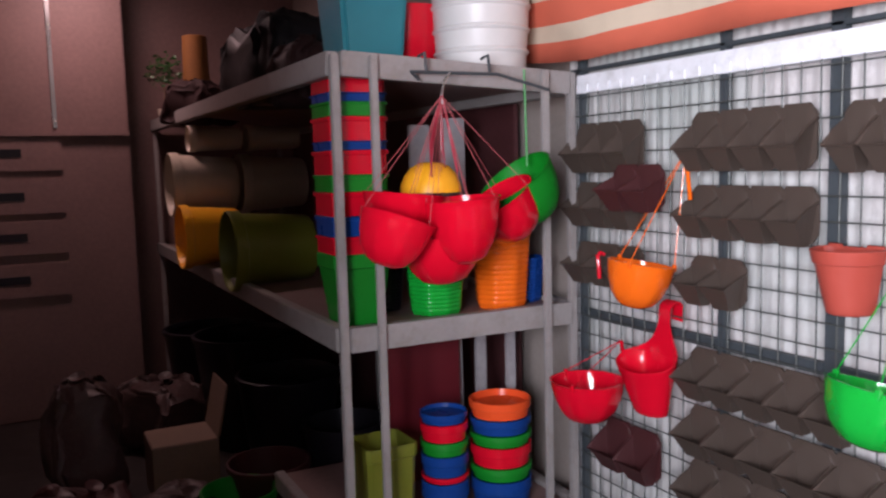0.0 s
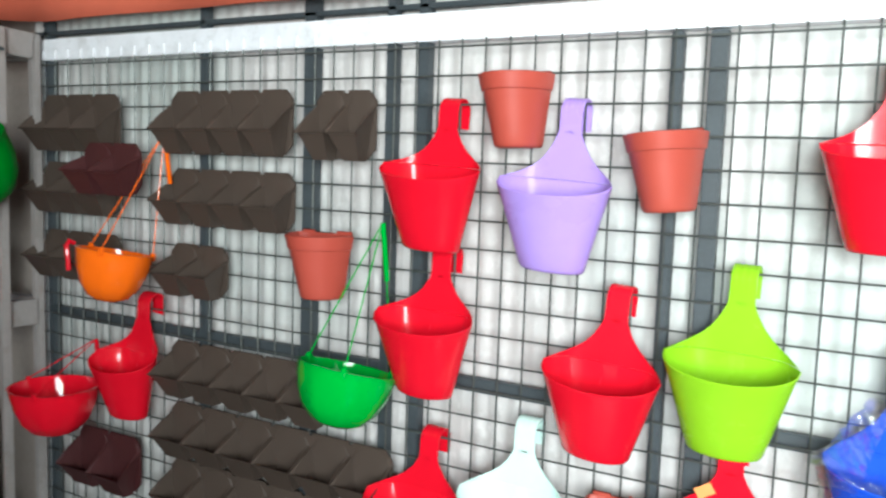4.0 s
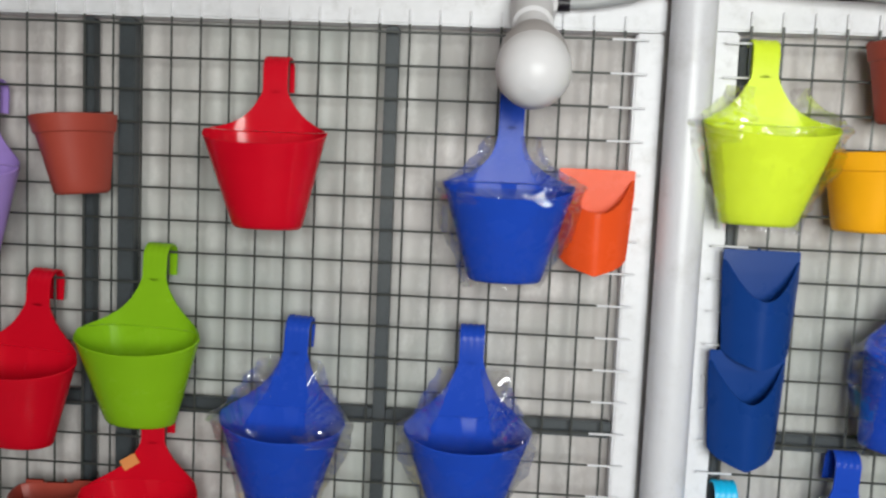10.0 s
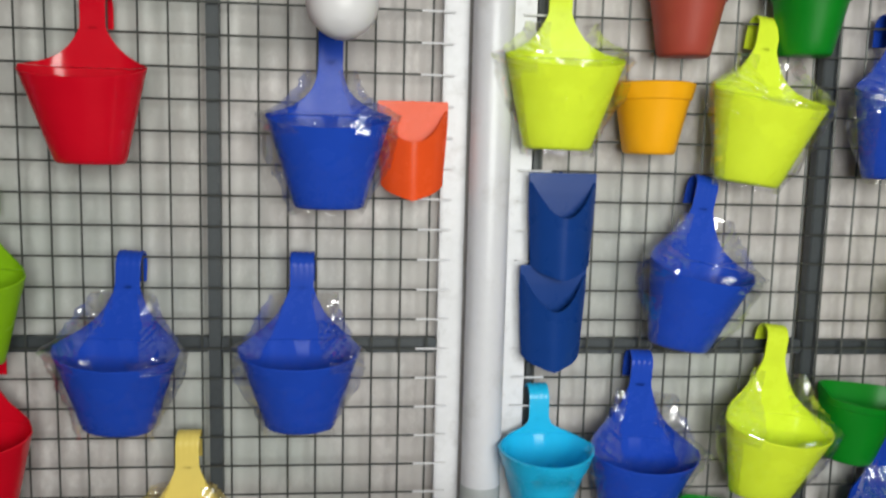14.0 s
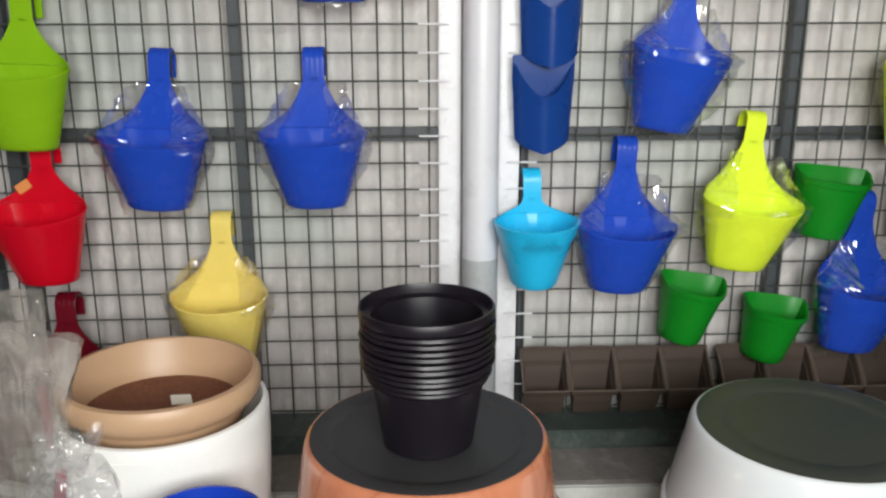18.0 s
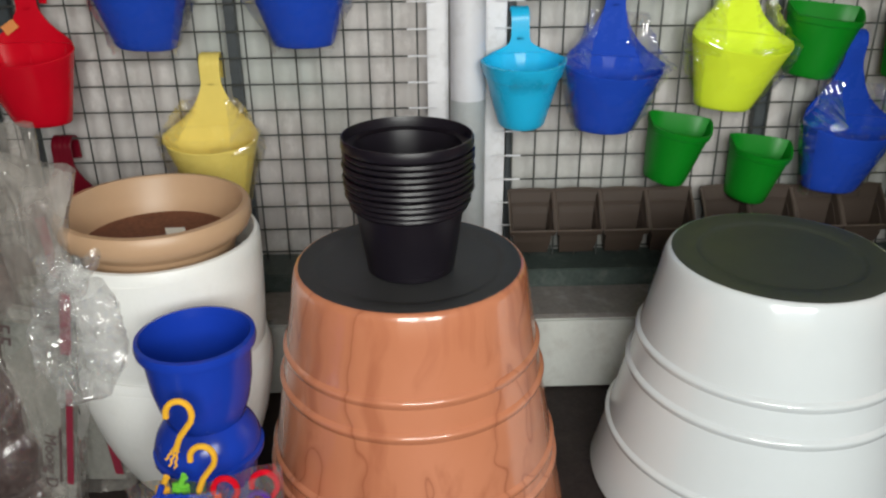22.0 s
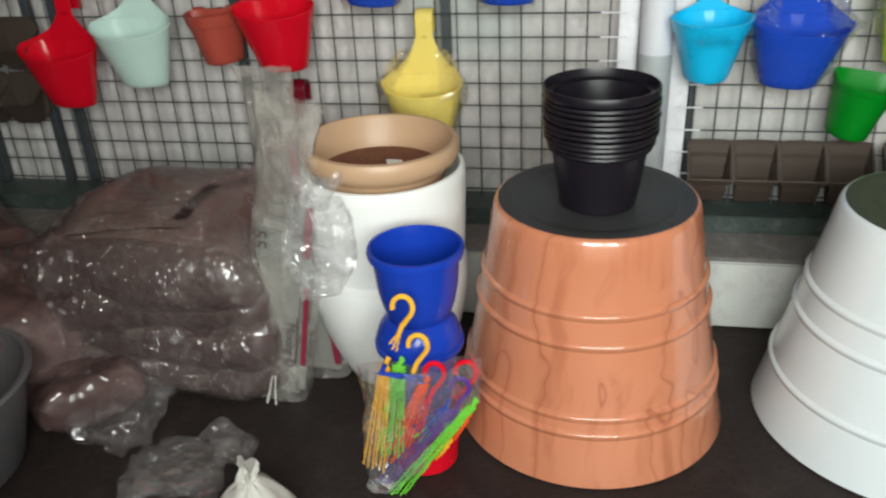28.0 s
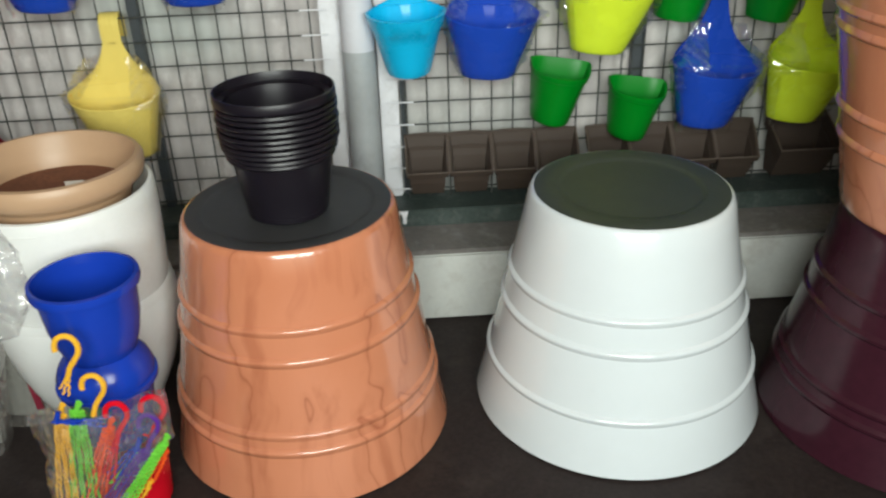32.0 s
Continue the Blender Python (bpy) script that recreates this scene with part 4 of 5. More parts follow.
def upturned_planter(label, body, base, x, y, r0, r1, h, belts, z=FLOOR_Z, groove=0.82):
    t = thing("planter", label, "planter", pose(x, y, z), "large planters")
    part("body", lathe(planter_profile(r0, r1, h), 96), body, t)
    for s in belts:
        part("belt", belt_mesh(r0, r1, h, s), body, t)
    part("base_disc", lathe([(r1 - 0.007, h - 0.0004), (r1 - 0.0095, h), (r1 * groove, h), (r1 * (groove - 0.015), h - 0.001), (r1 * (groove - 0.035), h - 0.003), (r1 * (groove - 0.08), h - 0.0035), (0, h - 0.0035)], 72), base, t)
    return t


upturned_planter("upturned veined terracotta-orange glossy planter", MARBLE, DARK_BASE, 0.309, 1.022, 0.247, 0.1735, 0.431, TERRA_BELTS)
upturned_planter("upturned white glossy planter with dark olive base", WHITE_GLAZE, OLIVE_BASE, 0.882, 1.045, 0.264, 0.171, 0.418, WHITE_BELTS, groove=0.74)
upturned_planter("upturned dark maroon glossy planter", MAROON_GLAZE, DARK_BASE, 1.39, 0.925, 0.255, 0.172, 0.4, TERRA_BELTS)
t = thing("planter", "terracotta-orange planter stood on a maroon one", "planter", pose(1.378, 0.92, 0.4505), "large planters")
part("body", lathe([(0, 0.0)] + [(r, 0.42 - z) for r, z in planter_profile(0.255, 0.172, 0.42)][::-1] + [(0.24, 0.418), (0.165, 0.012), (0, 0.012)], 96), MARBLE, t)
for s in TERRA_BELTS:
    o = part("belt", belt_mesh(0.255, 0.172, 0.42, s), MARBLE, t, m=pose(0, 0, 0.42, 180, 0, 0))

# stack of black nursery pots
BLK = (0.311, 1.002, 0.479)
stack = [("black plastic nursery pot at the foot of a stack", 0)] + [("black plastic nursery pot nested in a stack", i) for i in range(1, 11)]
for label, i in stack:
    t = thing("nursery_pot", label, "plant pot", pose(BLK[0] + 0.001 * math.sin(i * 2.4), BLK[1] + 0.001 * math.cos(i * 3), BLK[2] + 0.0088 * i, 0, 0, i * 21), "stack of black pots")
    rim = 0.0925 - 0.008 * max(0, 1 - i / 3.5) ** 1.4
    part("body", lathe([(0, 0), (0.06, 0), (0.0635, 0.003), (0.0765, 0.09), (0.0785, 0.0975), (0.0765, 0.0975), (0.061, 0.006), (0, 0.006)], 64), P["black"], t)
    top = 0.1142 if i == 10 else 0.1055
    part("rim", lathe([(0.077, 0.0975), (rim - 0.0028, 0.0978), (rim - 0.0006, 0.0995), (rim + 0.0004, 0.102), (rim - 0.0002, top - 0.0022), (rim - 0.0012, top), (rim - 0.0028, top), (rim - 0.0038, top - 0.003), (rim - 0.0045, 0.1005), (0.077, 0.0992)], 64), P["black"], t)


def uneven(bm, amount, seed):
    """Hand-laid wobble on a turned shape."""
    for v in bm.verts:
        v.co += Vector((v.co.x, v.co.y, 0)).normalized() * noise.noise(v.co * 11 + Vector((seed, 0, 0))) * amount * min(1, v.co.z * 40)
    return bm


# white urns with a tan planter in the top one
t = thing("urn", "matt white fibre urn tapering to its foot", "planter", pose(-0.085, 1.1, FLOOR_Z), "white urns")
part("body", uneven(lathe([(0, 0), (0.085, 0), (0.095, 0.01), (0.115, 0.05), (0.129, 0.085), (0.14, 0.12), (0.148, 0.155), (0.154, 0.19), (0.157, 0.235), (0.154, 0.246), (0.142, 0.246), (0, 0.06)], 72), 0.003, 3), MATT_WHITE, t)
part("rim", lathe([(0.154, 0.2455), (0.1535, 0.256), (0.15, 0.2625), (0.146, 0.262), (0.142, 0.2455)], 72), MATT_WHITE, t)
t = thing("urn", "matt white fibre urn nested in a lower one", "planter", pose(-0.082, 1.1, 0.242), "white urns")
part("body", uneven(lathe([(0, 0), (0.11, 0.0), (0.135, 0.03), (0.146, 0.07), (0.1495, 0.095), (0.1515, 0.12), (0.153, 0.16), (0.154, 0.2), (0.1535, 0.238), (0.141, 0.238), (0.134, 0.12), (0, 0.05)], 72), 0.003, 8), MATT_WHITE, t)
part("rim", lathe([(0.1535, 0.2375), (0.153, 0.248), (0.15, 0.256), (0.1445, 0.257), (0.141, 0.25), (0.14, 0.2375)], 72), MATT_WHITE, t)
tan = thing("planter", "tan resin planter with rolled rim set in the urn", "planter", pose(-0.087, 1.1, 0.391, 0, 1, 0) @ Matrix.Diagonal((1.03, 1.03, 1, 1)))
part("body", lathe([(0, 0.0), (0.09, 0), (0.105, 0.05), (0.118, 0.105), (0.122, 0.112), (0.137, 0.122), (0.142, 0.135), (0.142, 0.15), (0.138, 0.157), (0.13, 0.158), (0.126, 0.152), (0.119, 0.125), (0.116, 0.12), (0.109, 0.08), (0.098, 0.04), (0, 0.03)], 72), TAN, tan)
part("soil", lathe([(0, 0.094), (0.06, 0.09), (0.114, 0.099)], 40), surface("dry_soil", (0.17, 0.066, 0.034), 0.9, vary=0.3, big=20, fine=160, bump=0.8), tan, "dry brown soil")
part("soil_paper", box_mesh(-0.014, 0.016, -0.011, 0.008, 0, 0.002, 0.0005), PAPER, tan, "scrap of white paper", m=pose(0.02, 0.02, 0.101, 24, 9, 25))
t = thing("plastic_bag", "crumpled clear plastic bag hung on the urn rim", "plastic bag", pose(-0.165, 0.922, 0.325, 4, 4, 10))
for nm, z0, z1, w0, d0 in (("pouch", 0.0, 0.17, 0.062, 0.022), ("neck", 0.165, 0.225, 0.03, 0.012)):
    bm = bmesh.new()
    rings = []
    for i in range(23):
        s = i / 22
        w = w0 * (0.35 + 0.65 * math.sin(math.pi * (0.1 + 0.7 * s))) if nm == "pouch" else w0 * (0.9 + 0.6 * s)
        ring = []
        for k in range(36):
            a = 2 * math.pi * k / 36
            p = Vector((w * math.cos(a), d0 * math.sin(a), z0 + (z1 - z0) * s))
            ring.append(p + noise.noise_vector(p * 20 + Vector((3, 1, 4))) * 0.014 + ridged(p * 38, 0.016) + ridged(p * 90, 0.006))
        rings.append(ring)
    skin(bm, rings, True, nm == "pouch", False)
    part(nm, bm, FILM_LOOSE, t).visible_shadow = False

# ---------------- blue pots, red pot, bag of hangers ----------------
POTX, POTY = 0.028, 0.84
t = thing("plant_pot", "small red pot under the blue pots", "plant pot", pose(POTX, POTY - 0.012, FLOOR_Z))
part("body", lathe([(0, 0), (0.054, 0), (0.058, 0.004), (0.066, 0.1), (0.07, 0.104), (0.07, 0.13), (0.064, 0.13), (0, 0.11)], 48), P["red"], t)
t = thing("plant_pot", "blue pot standing on the red pot", "plant pot", pose(POTX, POTY, FLOOR_Z + 0.13), "blue pots")
part("body", lathe([(0, 0), (0.05, 0), (0.058, 0.04), (0.064, 0.095), (0.069, 0.105), (0.071, 0.125), (0.066, 0.14), (0.056, 0.155), (0.05, 0.16), (0, 0.16)], 48), P["bluepot"], t)
part("saucer_lip", lathe([(0.069, 0.102), (0.074, 0.104), (0.0745, 0.112), (0.069, 0.114)], 48), P["bluepot"], t)
t = thing("plant_pot", "royal blue round pot with a rolled rim", "plant pot", pose(POTX + 0.003, POTY, 0.338), "blue pots")
part("body", lathe([(0, 0), (0.046, 0), (0.052, 0.006), (0.06, 0.03), (0.066, 0.06), (0.0695, 0.108), (0.0705, 0.116), (0.068, 0.116), (0.067, 0.11), (0.062, 0.05), (0.05, 0.012), (0, 0.008)], 56), P["bluepot"], t)
part("rim", lathe([(0.0685, 0.11), (0.0765, 0.114), (0.078, 0.12), (0.0765, 0.128), (0.071, 0.129), (0.0675, 0.112)], 56), P["bluepot"], t)

hangers = thing("hanger_bag", "clear bag of coloured plastic chain hangers", "plastic bag", pose(0, 0, 0))


def at_bag(u, v, dy=0.0):
    """A place in the bag's leaning sheet, u across and v down."""
    return Vector((0.018 + (u - 755) * 0.0009 - (v - 530) * 0.00005, 0.737 + dy, max(0.054, 0.433 - (v - 530) * 0.00113)))


def hanger(color, hx, hz, ex, ez, dy, side=1, strands=3, big=1.0, gap=6.5, hook=True):
    """A plastic hook with chain strands."""
    curl = [at_bag(hx + side * 13 * math.cos(a) * big, hz - 13 * math.sin(a) * big, dy) for a in [radians(v) for v in range(190, -50, -22)]]
    hk = part("hanger", tube((curl if hook else [at_bag(hx, hz + 26, dy)]) + [at_bag(hx - side * 1 * big, hz + 21 * big, dy), at_bag(hx - side * 7 * big, hz + 34 * big, dy)], 0.0041, 8), P[color], hangers)
    for s in range(strands):
        o = (s - (strands - 1) / 2) * gap
        p0, p1 = at_bag(hx - side * 7 * big + o * 0.5, hz + 33 * big, dy), at_bag(ex + o * 1.2, ez + 5 * (s % 3), dy - 0.004 * (s % 2))
        side_v = (p1 - p0).cross(Vector((0, 1, 0))).normalized()
        n = max(6, int((p1 - p0).length / 0.0042))
        pts = []
        for i in range(n + 1):
            q = p0.lerp(p1, i / n)
            q += side_v * (0.001 if i % 2 else -0.001) + Vector((0, 0.002 * math.sin(i * 0.5 + s), 0))
            pts.append(q)
        part("chain", tube(pts, 0.0016, 5), P[color], hk)


hanger("chainyellow", 770, 545, 752, 604, -0.004, 1, 3, 1.35, 5)
hanger("chainyellow", 794, 606, 786, 660, 0.0, 1, 2, 1.3, 5)
hanger("chainyellow", 742, 608, 706, 825, 0.002, 1, 6, 1.1, hook=False)
hanger("chaingreen", 766, 610, 738, 800, 0.004, 1, 7, 1.0, hook=False)
hanger("vermilion", 810, 640, 742, 812, 0.006, 1, 6, hook=False)
hanger("chaingreen", 845, 690, 795, 770, 0.004, 1, 4, hook=False)
hanger("red", 824, 645, 790, 742, -0.008, 1, 3, 1.3)
hanger("red", 876, 648, 862, 690, 0.004, 1, 3, 1.4)
hanger("purple", 868, 668, 738, 850, -0.004, 1, 7, 1.2)
hanger("bluepot", 850, 668, 800, 748, 0.0, 1, 5, 1.2, hook=False)
hanger("chaingreen", 898, 660, 752, 870, -0.012, 1, 5, hook=False)
hanger("chainyellow", 850, 748, 818, 800, 0.008, 1, 4, hook=False)
hanger("vermilion", 884, 700, 846, 770, 0.01, 1, 4, hook=False)
hanger("bluepot", 738, 612, 796, 650, -0.008, 1, 7, 1.2, 5, hook=False)
bm = bmesh.new()
rings = []
for i in range(21):
    s = i / 20
    x0, x1 = 690 + 2 * s, 755 + 150 * min(1, s * 1.25)
    ring = []
    for k in range(40):
        a = 2 * math.pi * k / 40
        lip = 26 * max(0, math.cos(a)) if i == 20 else 0
        q = at_bag((x0 + x1) / 2 + (x1 - x0) / 2 * math.cos(a), 872 - (872 - 645) * s - lip, 0)
        q.y += (0.024 - 0.006 * s) * math.sin(a)
        q += noise.noise_vector(q * 22) * 0.011 + noise.noise_vector(q * 60) * 0.004
        q.z = max(q.z, 0.052)
        ring.append(q)
    rings.append(ring)
skin(bm, rings, True, True)
part("bag", bm, FILM_BAG, hangers, "clear crinkled polythene bag").visible_shadow = False


# ---------------- bags ----------------
def pillow(w, d, h, seed, lump=0.02, nu=84, nv=34, square=0.3, dome=0.75):
    """A filled bag: squared outline, rounded edges, dents and fine creases."""
    bm = bmesh.new()
    rings = []
    sg = lambda x, e: math.copysign(abs(x) ** e, x)
    for j in range(nv + 1):
        u = 2 * j / nv - 1
        v = math.copysign(math.pi / 2 * (1 - (1 - abs(u)) ** 2.2), u)
        ring = []
        for i in range(nu):
            a = 2 * math.pi * i / nu
            p = Vector((w / 2 * sg(math.cos(v), 0.4) * sg(math.cos(a), square), d / 2 * sg(math.cos(v), 0.4) * sg(math.sin(a), square), h / 2 * sg(math.sin(v), dome)))
            p += noise.noise_vector(p * 7 + Vector((seed, 0, seed))) * lump + ridged(p * 13 + Vector((seed, 3, 0)), lump * 0.9) + ridged(p * 38 + Vector((seed, 3, 0)), lump * 0.35)
            p.z = max(p.z, -h / 2)
            ring.append(p)
        rings.append(ring)
    return skin(bm, rings, True, True, True)


def crumpled(w, d, h, seed, fold=0.02, nu=72, nv=34):
    """A limp empty bag: two thin layers thrown into soft folds."""
    bm = bmesh.new()
    rings = []
    for j in range(nv + 1):
        v = -math.pi / 2 + math.pi * j / nv
        ring = []
        for i in range(nu):
            a = 2 * math.pi * i / nu
            p = Vector((w / 2 * math.cos(v) ** 0.5 * math.cos(a), d / 2 * math.cos(v) ** 0.5 * math.sin(a), h / 2 * math.sin(v)))
            p += noise.noise_vector(p * 9 + Vector((seed, 1, 2))) * fold * 1.3 + ridged(p * 17 + Vector((seed, 4, 2)), fold * 1.6) + ridged(p * 48 + Vector((2, seed, 0)), fold * 0.35)
            p.z = max(p.z, -h / 2)
            ring.append(p)
        rings.append(ring)
    return skin(bm, rings, True, True, True)


for i, (w, d, h, x, y, z, rz, label) in enumerate((
        (0.5, 0.38, 0.13, -0.52, 1.11, 0.1145, 3, "clear bag of potting mix at the foot of a pile"),
        (0.495, 0.385, 0.13, -0.515, 1.115, 0.178, -2, "clear bag of potting mix in a pile"),
        (0.5, 0.39, 0.13, -0.52, 1.115, 0.25, 3, "clear bag of potting mix in a pile"),
        (0.52, 0.4, 0.2, -0.535, 1.12, 0.308, -4, "printed bag of potting mix on top of a pile"))):
    t = thing("soil_bag", label, "bag", pose(x, y, z, 7 if i == 3 else 0, 0, rz), "pile of potting mix bags")
    bm = pillow(w, d, h, i * 5.1, 0.02 if i < 3 else 0.015, dome=0.6 if i < 3 else 1.15)
    for f in bm.faces:
        p = f.calc_center_median()
        f.material_index = int(i == 3 and p.z > h * 0.28 and p.y > -d * 0.34 and p.x > -w * 0.36)
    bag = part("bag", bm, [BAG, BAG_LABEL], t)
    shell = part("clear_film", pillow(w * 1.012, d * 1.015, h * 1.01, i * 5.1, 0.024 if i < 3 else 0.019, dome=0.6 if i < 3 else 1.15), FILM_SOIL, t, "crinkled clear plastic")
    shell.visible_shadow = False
    if i == 0:
        part("tie", tube([(w / 2 - 0.03, -d / 2 + 0.02, 0), (w / 2 - 0.02, -d / 2 - 0.02, -0.01), (w / 2 - 0.02, -d / 2 - 0.028, -0.04)], 0.002, 5), SACK, t)
        part("tie", tube([(w / 2 - 0.035, -d / 2 + 0.02, 0), (w / 2 - 0.03, -d / 2 - 0.022, -0.012), (w / 2 - 0.036, -d / 2 - 0.03, -0.035)], 0.002, 5), SACK, t)
    if i == 3:
        top_bag = (t, bag)


def printed(name, bag, parent, x, y, length, width, turn, material, label=""):
    """A printed mark that follows the top of a bag."""
    tree = BVHTree.FromPolygons([v.co[:] for v in bag.data.vertices], [p.vertices[:] for p in bag.data.polygons])
    bm = bmesh.new()
    rows = []
    for j in range(4):
        row = []
        for i in range(15):
            u, v = length * (i / 14 - 0.5), width * (j / 3 - 0.5)
            px, py = x + u * math.cos(turn) - v * math.sin(turn), y + u * math.sin(turn) + v * math.cos(turn)
            hit = tree.ray_cast(Vector((px, py, 1)), Vector((0, 0, -1)))[0]
            row.append((px, py, (hit.z if hit else 0) + 0.0018))
        rows.append(row)
    skin(bm, rows, False)
    part(name, bm, material, parent, label)


owner, bag = top_bag
printed("print_bar", bag, owner, 0.07, -0.005, 0.14, 0.03, radians(86), INK_BAR, "dark printed bar")
for k in range(6):
    printed("print_line", bag, owner, -0.06 + 0.01 * (k % 2), -0.06 + 0.026 * k, 0.13 - 0.02 * (k % 3), 0.003, radians(4), INK_FAINT)
printed("print_edge", bag, owner, -0.03, -0.115, 0.24, 0.003, radians(9), INK_BAR)
t = thing("soil_bag", "dusty brown bag slumped beside the pile", "bag", pose(-0.87, 0.99, 0.16, 0, 12, 24))
part("bag", pillow(0.34, 0.34, 0.25, 33, 0.024, square=0.5), BAG_PINK, t)
part("clear_film", pillow(0.347, 0.347, 0.255, 33, 0.024, square=0.5), FILM_HAZE, t, "dusty clear plastic").visible_shadow = False
t = thing("soil_bag", "dusty brown bag slumped behind another", "bag", pose(-1.1, 1.14, 0.2, 0, 18, -20))
part("bag", pillow(0.42, 0.3, 0.24, 41, 0.024, square=0.5), BAG_PINK, t)
part("clear_film", pillow(0.428, 0.306, 0.245, 41, 0.024, square=0.5), FILM_HAZE, t, "dusty clear plastic").visible_shadow = False
t = thing("soil_bag", "low brown bag on the floor by the pile", "bag", pose(-0.66, 0.89, 0.1, 0, 0, 40))
part("bag", pillow(0.22, 0.18, 0.1, 47, 0.02, square=0.5), BAG_PINK, t)
part("clear_film", pillow(0.224, 0.184, 0.102, 47, 0.02, square=0.5), FILM_HAZE, t, "dusty clear plastic").visible_shadow = False

PACK_FILL = surface("grey_filling", (0.22, 0.22, 0.2), 0.5, vary=0.25, big=14, fine=160, bump=0.4)


def sleeve(label, w, d, h, seed, m, prints):
    """A tall slim standing packet in clear plastic: full below, pinched at the neck, flared on top."""
    t = thing("seed_packet", label, "packet", m, "tall clear packets")
    shape = ((0, 0.9), (0.03, 0.98), (0.3, 1.0), (0.58, 0.98), (0.72, 0.88), (0.84, 0.78), (0.9, 0.8), (0.95, 0.9), (1.0, 0.98))

    def wide(s):
        for (s0, v0), (s1, v1) in zip(shape, shape[1:]):
            if s <= s1:
                return v0 + (v1 - v0) * (s - s0) / (s1 - s0)
    bm = bmesh.new()
    rings = []
    for i in range(45):
        s = i / 44
        ww, dd = w * wide(s), d * (1 - 0.7 * s)
        ring = []
        for k in range(36):
            a = 2 * math.pi * k / 36
            p = Vector((ww / 2 * math.copysign(abs(math.cos(a)) ** 0.5, math.cos(a)), dd / 2 * math.copysign(abs(math.sin(a)) ** 0.6, math.sin(a)), h * s))
            q = p + noise.noise_vector(Vector((p.x * 14, p.y * 14, p.z * 7)) + Vector((seed, 0, 0))) * 0.006
            q += ridged(Vector((p.x * 36, p.y * 36, p.z * 8)) + Vector((0, seed, 0)), 0.004 + 0.005 * (s > 0.75)) + ridged(p * 55, 0.002)
            q.z = max(q.z, 0)
            ring.append(q)
        rings.append(ring)
    skin(bm, rings, True, True, False)
    part("sleeve", bm, FILM_THICK, t, "crinkled grey-clear plastic").visible_shadow = False
    part("filling", box_mesh(-w * 0.4, w * 0.4, -d * 0.28, d * 0.28, 0.006, h * 0.62, 0.014), PACK_FILL, t)
    for z0, z1, x, w2, mm in prints:
        part("print_bar", box_mesh(x - w2, x + w2, -0.0006, 0.0006, z0, z1, 0), mm, t, m=pose(0, -d * 0.5 - 0.003, 0, -2, 0, 0))
    return t


pk = sleeve("tall clear packet with faded printing", 0.135, 0.075, 0.61, 2.0, pose(-0.3, 0.985, FLOOR_Z, -2, 8.5, -6), ((0.1, 0.2, 0.045, 0.0015, INK), (0.36, 0.46, 0.05, 0.0015, INK), (0.33, 0.43, 0.056, 0.008, REDINK), (0.1, 0.27, 0.06, 0.005, REDINK)))
sleeve("tall clear packet with crimson printed edge", 0.12, 0.06, 0.64, 8.0, pose(-0.225, 1.06, FLOOR_Z, 0, -5, -8), ((0.04, 0.32, 0.047, 0.007, REDINK), (0.4, 0.5, 0.036, 0.008, REDINK)))


def lettering(text, size, material, m, parent):
    """Printed words as a thin mesh part."""
    cu = bpy.data.curves.new("lettering", "FONT")
    cu.body, cu.size, cu.extrude = text, size, 0.0004
    tmp = new("lettering", cu)
    me = bpy.data.meshes.new_from_object(tmp.evaluated_get(bpy.context.evaluated_depsgraph_get()))
    bpy.data.objects.remove(tmp)
    me.materials.append(material)
    ob = new("lettering", me)
    ob.parent, ob.matrix_basis = parent, m
    return ob


lettering("Moong D", 0.026, INK, pose(0.03, -0.051, 0.2, 90, 90, 0), pk)
lettering("Moong D", 0.024, INK, pose(0.035, -0.047, 0.46, 90, 90, 0), pk)
lettering("Moong D", 0.02, INK, pose(-0.05, -0.047, 0.5, 90, 90, 0), pk)
lettering("55", 0.04, INK, pose(-0.04, -0.05, 0.38, 90, 90, 0), pk)

# loose film, tied sack and grey basin on the floor
for x, y, w, d, h, seed, label in ((-0.39, 0.715, 0.2, 0.16, 0.05, 5, "crumpled clear bag lying on the floor"), (-0.57, 0.84, 0.22, 0.17, 0.07, 9, "limp clear bag lying by the pile")):
    t = thing("plastic_film", label, "plastic film", pose(x, y, FLOOR_Z, 0, 0, seed * 11))
    part("pouch", crumpled(w, d, h, seed, 0.026), FILM_SHEET, t, m=pose(0, 0, h / 2 + 0.001)).visible_shadow = False
    part("open_end", crumpled(w * 0.4, d * 0.75, h * 0.5, seed + 3, 0.02, 48, 18), FILM_SHEET, t, m=pose(w * 0.5, 0, h * 0.25 + 0.001)).visible_shadow = False
t = thing("sack", "small tied white woven sack", "sack", pose(-0.183, 0.575, FLOOR_Z))
bm = bmesh.new()
rings = []
for r, z in ((0.06, 0.0), (0.07, 0.03), (0.07, 0.05), (0.066, 0.07), (0.058, 0.09), (0.048, 0.11), (0.036, 0.128), (0.02, 0.143), (0.011, 0.15), (0.01, 0.156), (0.013, 0.163), (0.015, 0.17), (0.012, 0.178)):
    fold = lambda a: r * (1 + 0.06 * math.sin(a * 7 + z * 30) + (0.3 * math.sin(a * 5 + 1) if z > 0.145 else 0))
    rings.append([Vector((fold(a) * math.cos(a), fold(a) * math.sin(a), z + (0.012 * math.sin(a * 3) if z > 0.16 else 0))) + ridged(Vector((math.cos(a) * 3, math.sin(a) * 3, z * 40)), 0.006) * min(1, z * 30) for a in [2 * math.pi * k / 60 for k in range(60)]])
skin(bm, rings, True, True, True)
part("body", bm, SACK, t)
